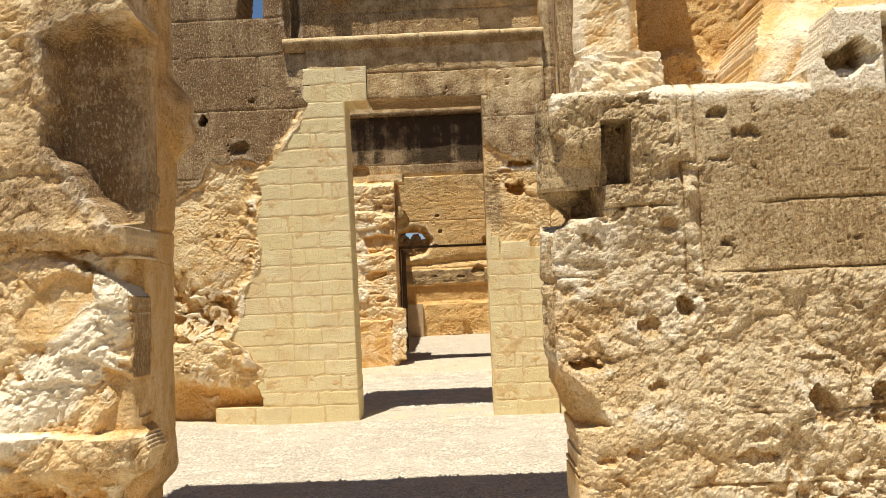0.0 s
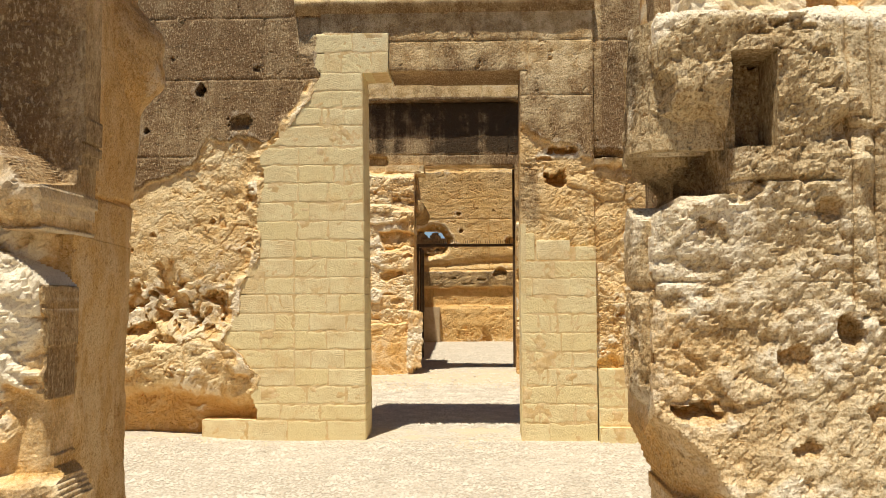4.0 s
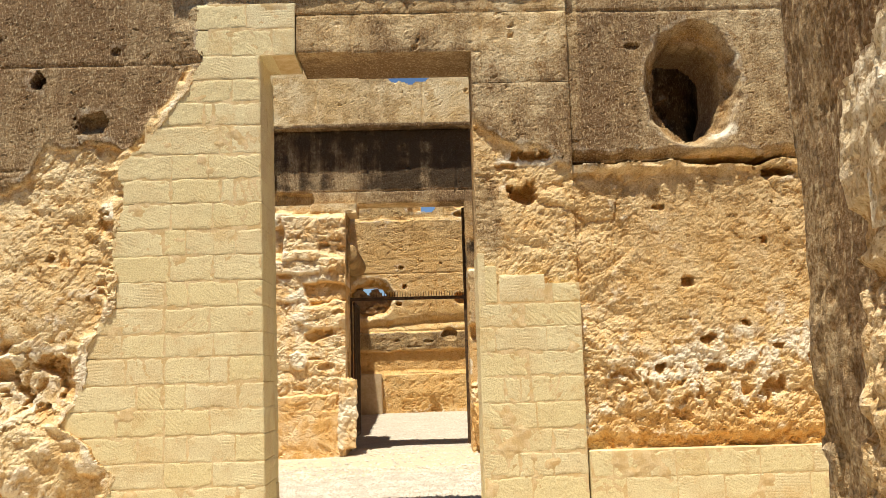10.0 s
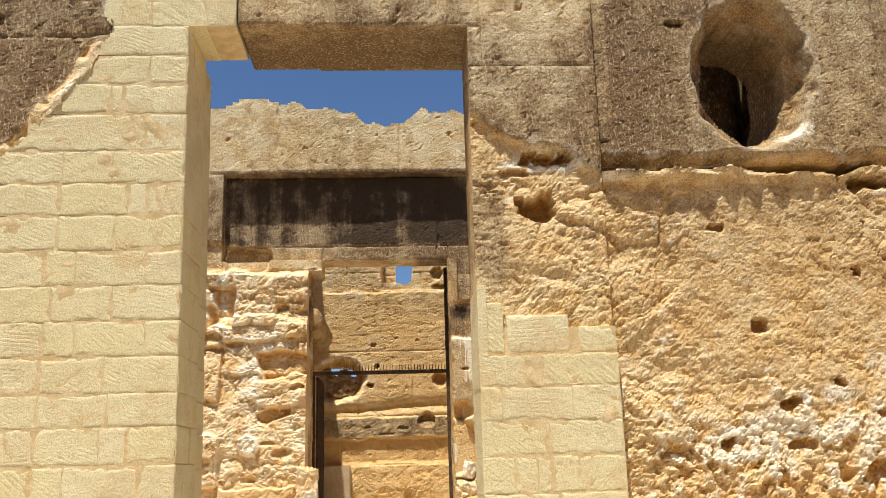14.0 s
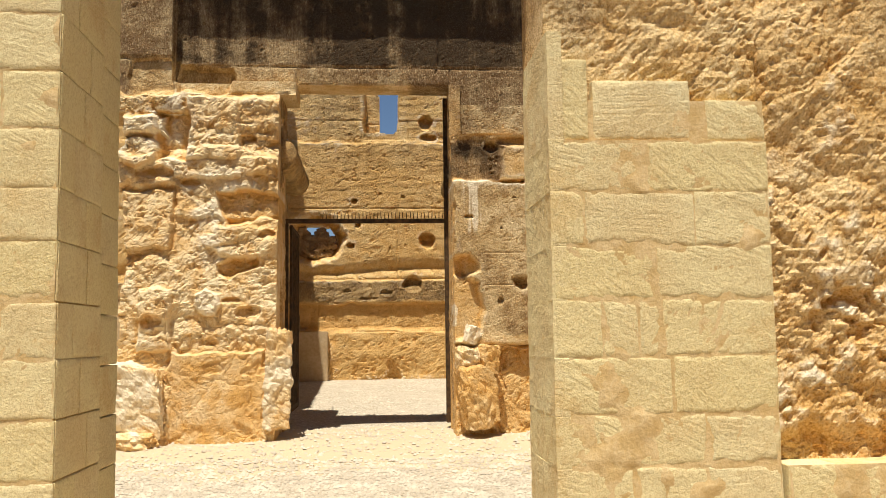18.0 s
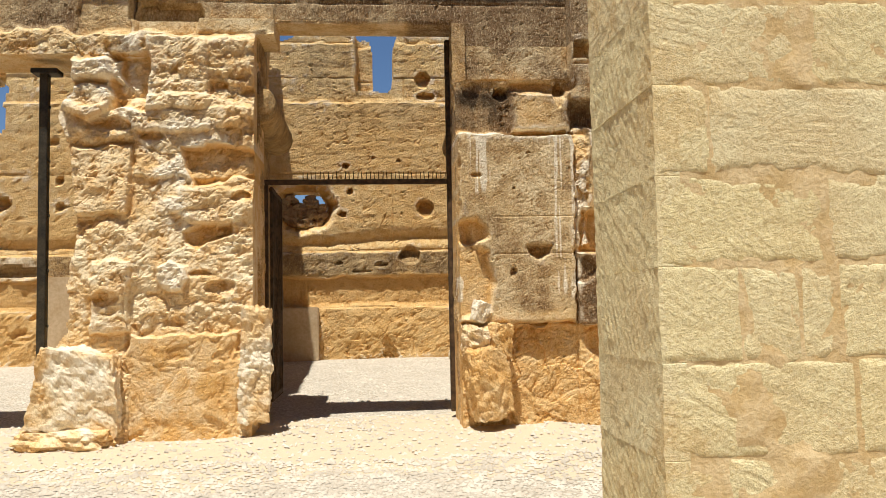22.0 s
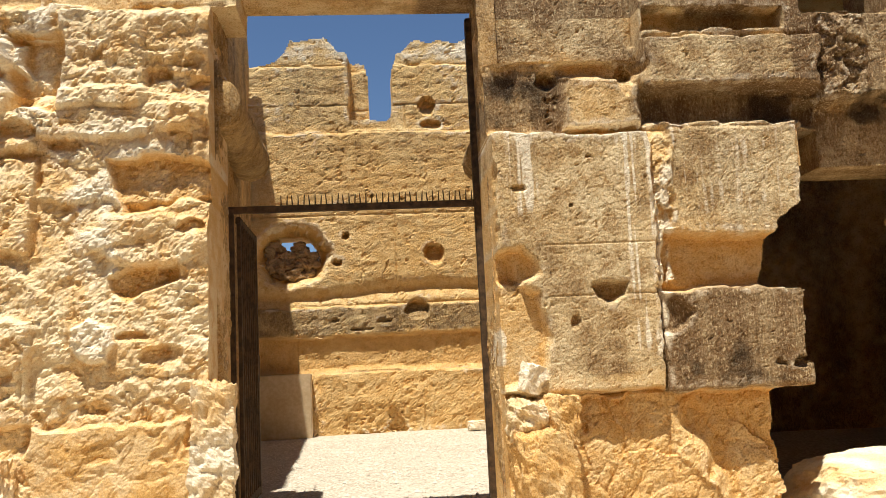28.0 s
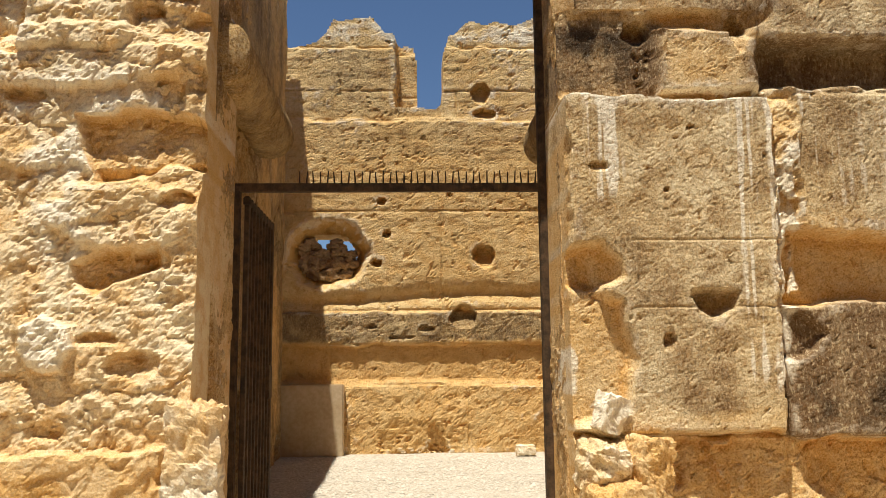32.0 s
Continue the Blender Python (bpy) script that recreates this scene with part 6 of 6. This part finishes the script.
# ---- loose and built-in single stones ----
def stone(name, centre, size, seed, mat, label, flat=0.5, rough=0.16, step=0.02, turn=(0, 0, 0), pale=0.3, rust=0.2, patina=0.05, taper=0.0, chips=0.55):
    ob = part(name, bm_stone(bmesh.new(), (0, 0, 0), size, seed, rough, step, flat, turn, chips), mat, None)
    ob.location = centre
    me = ob.data
    co = np.empty(len(me.vertices) * 3, np.float32)
    me.vertices.foreach_get("co", co)
    co = co.reshape(-1, 3)
    co[:, 0] *= 1 - taper * np.clip(0.5 + 0.5 * co[:, 2] / size[2], 0, 1)
    me.vertices.foreach_set("co", np.ascontiguousarray(co, np.float32).ravel())
    blot = 0.6 * fbm(co[:, 0] * 5 + co[:, 1] * 3 + seed, co[:, 2] * 5 + co[:, 1] * 2, seed, 3)
    for key, val in (("pale", pale + blot), ("rust", rust - 0.6 * blot), ("patina", patina + 0.2 * blot)):
        me.attributes.new(key, "FLOAT", "POINT").data.foreach_set("value", np.ascontiguousarray(val, np.float32))
    me.update()
    return tagged(ob, label, "stone")


stone("upright_stone", (-1.18, 15.27, 0.92), (0.12, 0.12, 0.45), 3, PALE, "upright pale limestone stub beside the iron gate", 0.90, 0.06, 0.011, (0, 0.03, 0.1), 0.55, 0.35, chips=1.3)
stone("boulder", (-2.49, 15.18, 0.76), (0.35, 0.24, 0.31), 5, PALE, "large pale limestone boulder at the pier foot", 0.80, 0.10, 0.018, (0.0, 0.10, 0.1), 0.45, 0.3, taper=0.28)
stone("boulder", (-2.52, 15.12, 0.40), (0.37, 0.26, 0.10), 6, PALE, "low pale limestone boulder at the pier foot", 0.6, 0.15, 0.018, pale=0.1, rust=0.5)
stone("boulder", (0.66, 15.36, 0.72), (0.17, 0.16, 0.30), 8, GOLD, "orange limestone boulder wedged under the gate jamb", 0.55, 0.12, 0.014, (0.0, -0.12, 0.2), 0.0, 0.75, -0.3)
stone("boulder", (0.58, 15.42, 1.05), (0.11, 0.14, 0.14), 9, GOLD, "small orange limestone lump under the gate jamb", 0.6, 0.16, 0.014, (0.2, 0, 0), 0.2, 0.4)
stone("boulder", (0.76, 15.36, 1.06), (0.09, 0.12, 0.14), 10, GOLD, "small reddish limestone lump under the dressed slab", 0.7, 0.14, 0.014, (0, 0.1, 0.3), 0.1, 0.8)
stone("mound", (3.2, 15.95, 0.40), (0.75, 0.5, 0.30), 12, PALE, "pale rock mound lying in the dark side opening", 0.15, 0.07, 0.025, pale=0.45, rust=0.0, chips=0.15)
stone("boulder", (0.88, 4.72, 2.64), (0.235, 0.17, 0.15), 14, PALE, "pale flat boulder lying on the wall top", 0.7, 0.12, 0.018, pale=0.15)
stone("boulder", (1.55, 4.95, 2.47), (0.30, 0.14, 0.09), 15, PALE, "pale limestone lump lying on the wall top", 0.6, 0.14, 0.02, pale=0.15)
stone("small_stone", (0.62, 15.395, 1.30), (0.06, 0.05, 0.085), 21, PALE, "white broken stone stub at the slab corner", 0.85, 0.15, 0.012, (0.1, 0.3, 0.4), pale=1.0, rust=0.0)
stone("small_stone", (0.60, 4.50, 1.83), (0.035, 0.05, 0.045), 17, PALE, "small white stone lodged in the wall notch", 0.5, 0.2, 0.01, pale=0.8)
stone("small_stone", (1.02, 21.6, 0.64), (0.11, 0.09, 0.06), 18, PALE, "pale loose block on gravel at the wall foot", 0.8, 0.1, 0.03, pale=0.7)

# plaster facing and slab at the back wall
ob = part("plaster_panel", bm_box(bmesh.new(), -0.42, 0.42, -0.09, 0.09, 0.0, 0.83, 0.012), PLASTER, None)
ob.location = (-1.49, 21.88, 0.57)
tagged(ob, "smooth lime plaster panel at the foot of the back wall", "panel")
ob = part("plaster_panel", bm_box(bmesh.new(), -0.45, 0.45, -0.09, 0.09, 0.0, 1.35, 0.012), PLASTER, None)
ob.location = (-4.75, 21.86, 0.57)
tagged(ob, "tall smooth plaster panel against the back wall", "panel")

# rubble packed into the round breach
rng = random.Random(5)
heap = tagged(new("rubble_heap"), "dry rubble stones packed into the round breach", "rubble")
heap.location = (-1.30, 22.3, 2.68)
for row in range(7):
    for col in range(7):
        x, zz = -0.33 + 0.105 * col + 0.05 * (row % 2) + rng.uniform(-.02, .02), 0.03 + 0.075 * row + rng.uniform(-.015, .015)
        if math.hypot(x / 0.36, (zz - 0.30) / 0.33) > 1 or zz > 0.46 + 0.05 * math.sin(col * 2.1):
            continue
        part("stone", bm_stone(bmesh.new(), (x, rng.uniform(-.04, .04), zz), (rng.uniform(.06, .085), .09, rng.uniform(.045, .06)), row * 9 + col, 0.22, 0.03, 0.45, (rng.uniform(-.4, .4), rng.uniform(-.5, .5), 0)), RUBBLE, heap)


# ---- gravel ----
def gravel():
    rs = np.random.RandomState(4)
    pts = []
    for n, x0, x1, y0, y1 in ((12000, -3.4, 3.0, 6.2, 9.9), (26000, -3.6, 3.0, 10.6, 14.4), (3000, -3.4, 2.6, 14.3, 16.3), (3500, -1.7, 1.7, 16.8, 21.6), (1500, -5.5, -2.9, 16.6, 21.6)):
        pts.append(np.stack([rs.uniform(x0, x1, n), rs.uniform(y0, y1, n)], -1))
    P = np.concatenate(pts)
    r = rs.gamma(5, 0.0021, len(P)) + 0.004
    dirs = np.array([(1, 0, 0), (0, 1, 0), (-1, 0, 0), (0, -1, 0), (0.1, 0.1, 0.75), (0, 0, -0.5)])
    faces = np.array([(0, 1, 4, 4), (1, 2, 4, 4), (2, 3, 4, 4), (3, 0, 4, 4)])
    ang = rs.uniform(0, 6.28, len(P))
    base = np.broadcast_to(dirs[None], (len(P), 6, 3)).copy() * (r[:, None, None] * rs.uniform(0.6, 1.4, (len(P), 6, 1)))
    ca, sa = np.cos(ang)[:, None], np.sin(ang)[:, None]
    X = base[..., 0] * ca - base[..., 1] * sa + P[:, 0:1]
    Yv = base[..., 0] * sa + base[..., 1] * ca + P[:, 1:2]
    Z = base[..., 2] + ground_z(P[:, 0], P[:, 1])[:, None] + 0.002
    me = bpy.data.meshes.new("gravel")
    tri = (np.arange(len(P))[:, None, None] * 6 + faces[None, :, :3]).reshape(-1, 3)
    V = np.stack([X, Yv, Z], -1).reshape(-1, 3)
    me.vertices.add(len(V))
    me.vertices.foreach_set("co", np.ascontiguousarray(V, np.float32).ravel())
    me.loops.add(len(tri) * 3)
    me.loops.foreach_set("vertex_index", np.ascontiguousarray(tri, np.int32).ravel())
    me.polygons.add(len(tri))
    me.polygons.foreach_set("loop_start", np.arange(len(tri), dtype=np.int32) * 3)
    me.update(calc_edges=True)
    me.materials.append(PEBBLE)
    tagged(new("gravel", me), "loose pale limestone gravel strewn over the ground", "gravel", kind="stuff")


gravel()
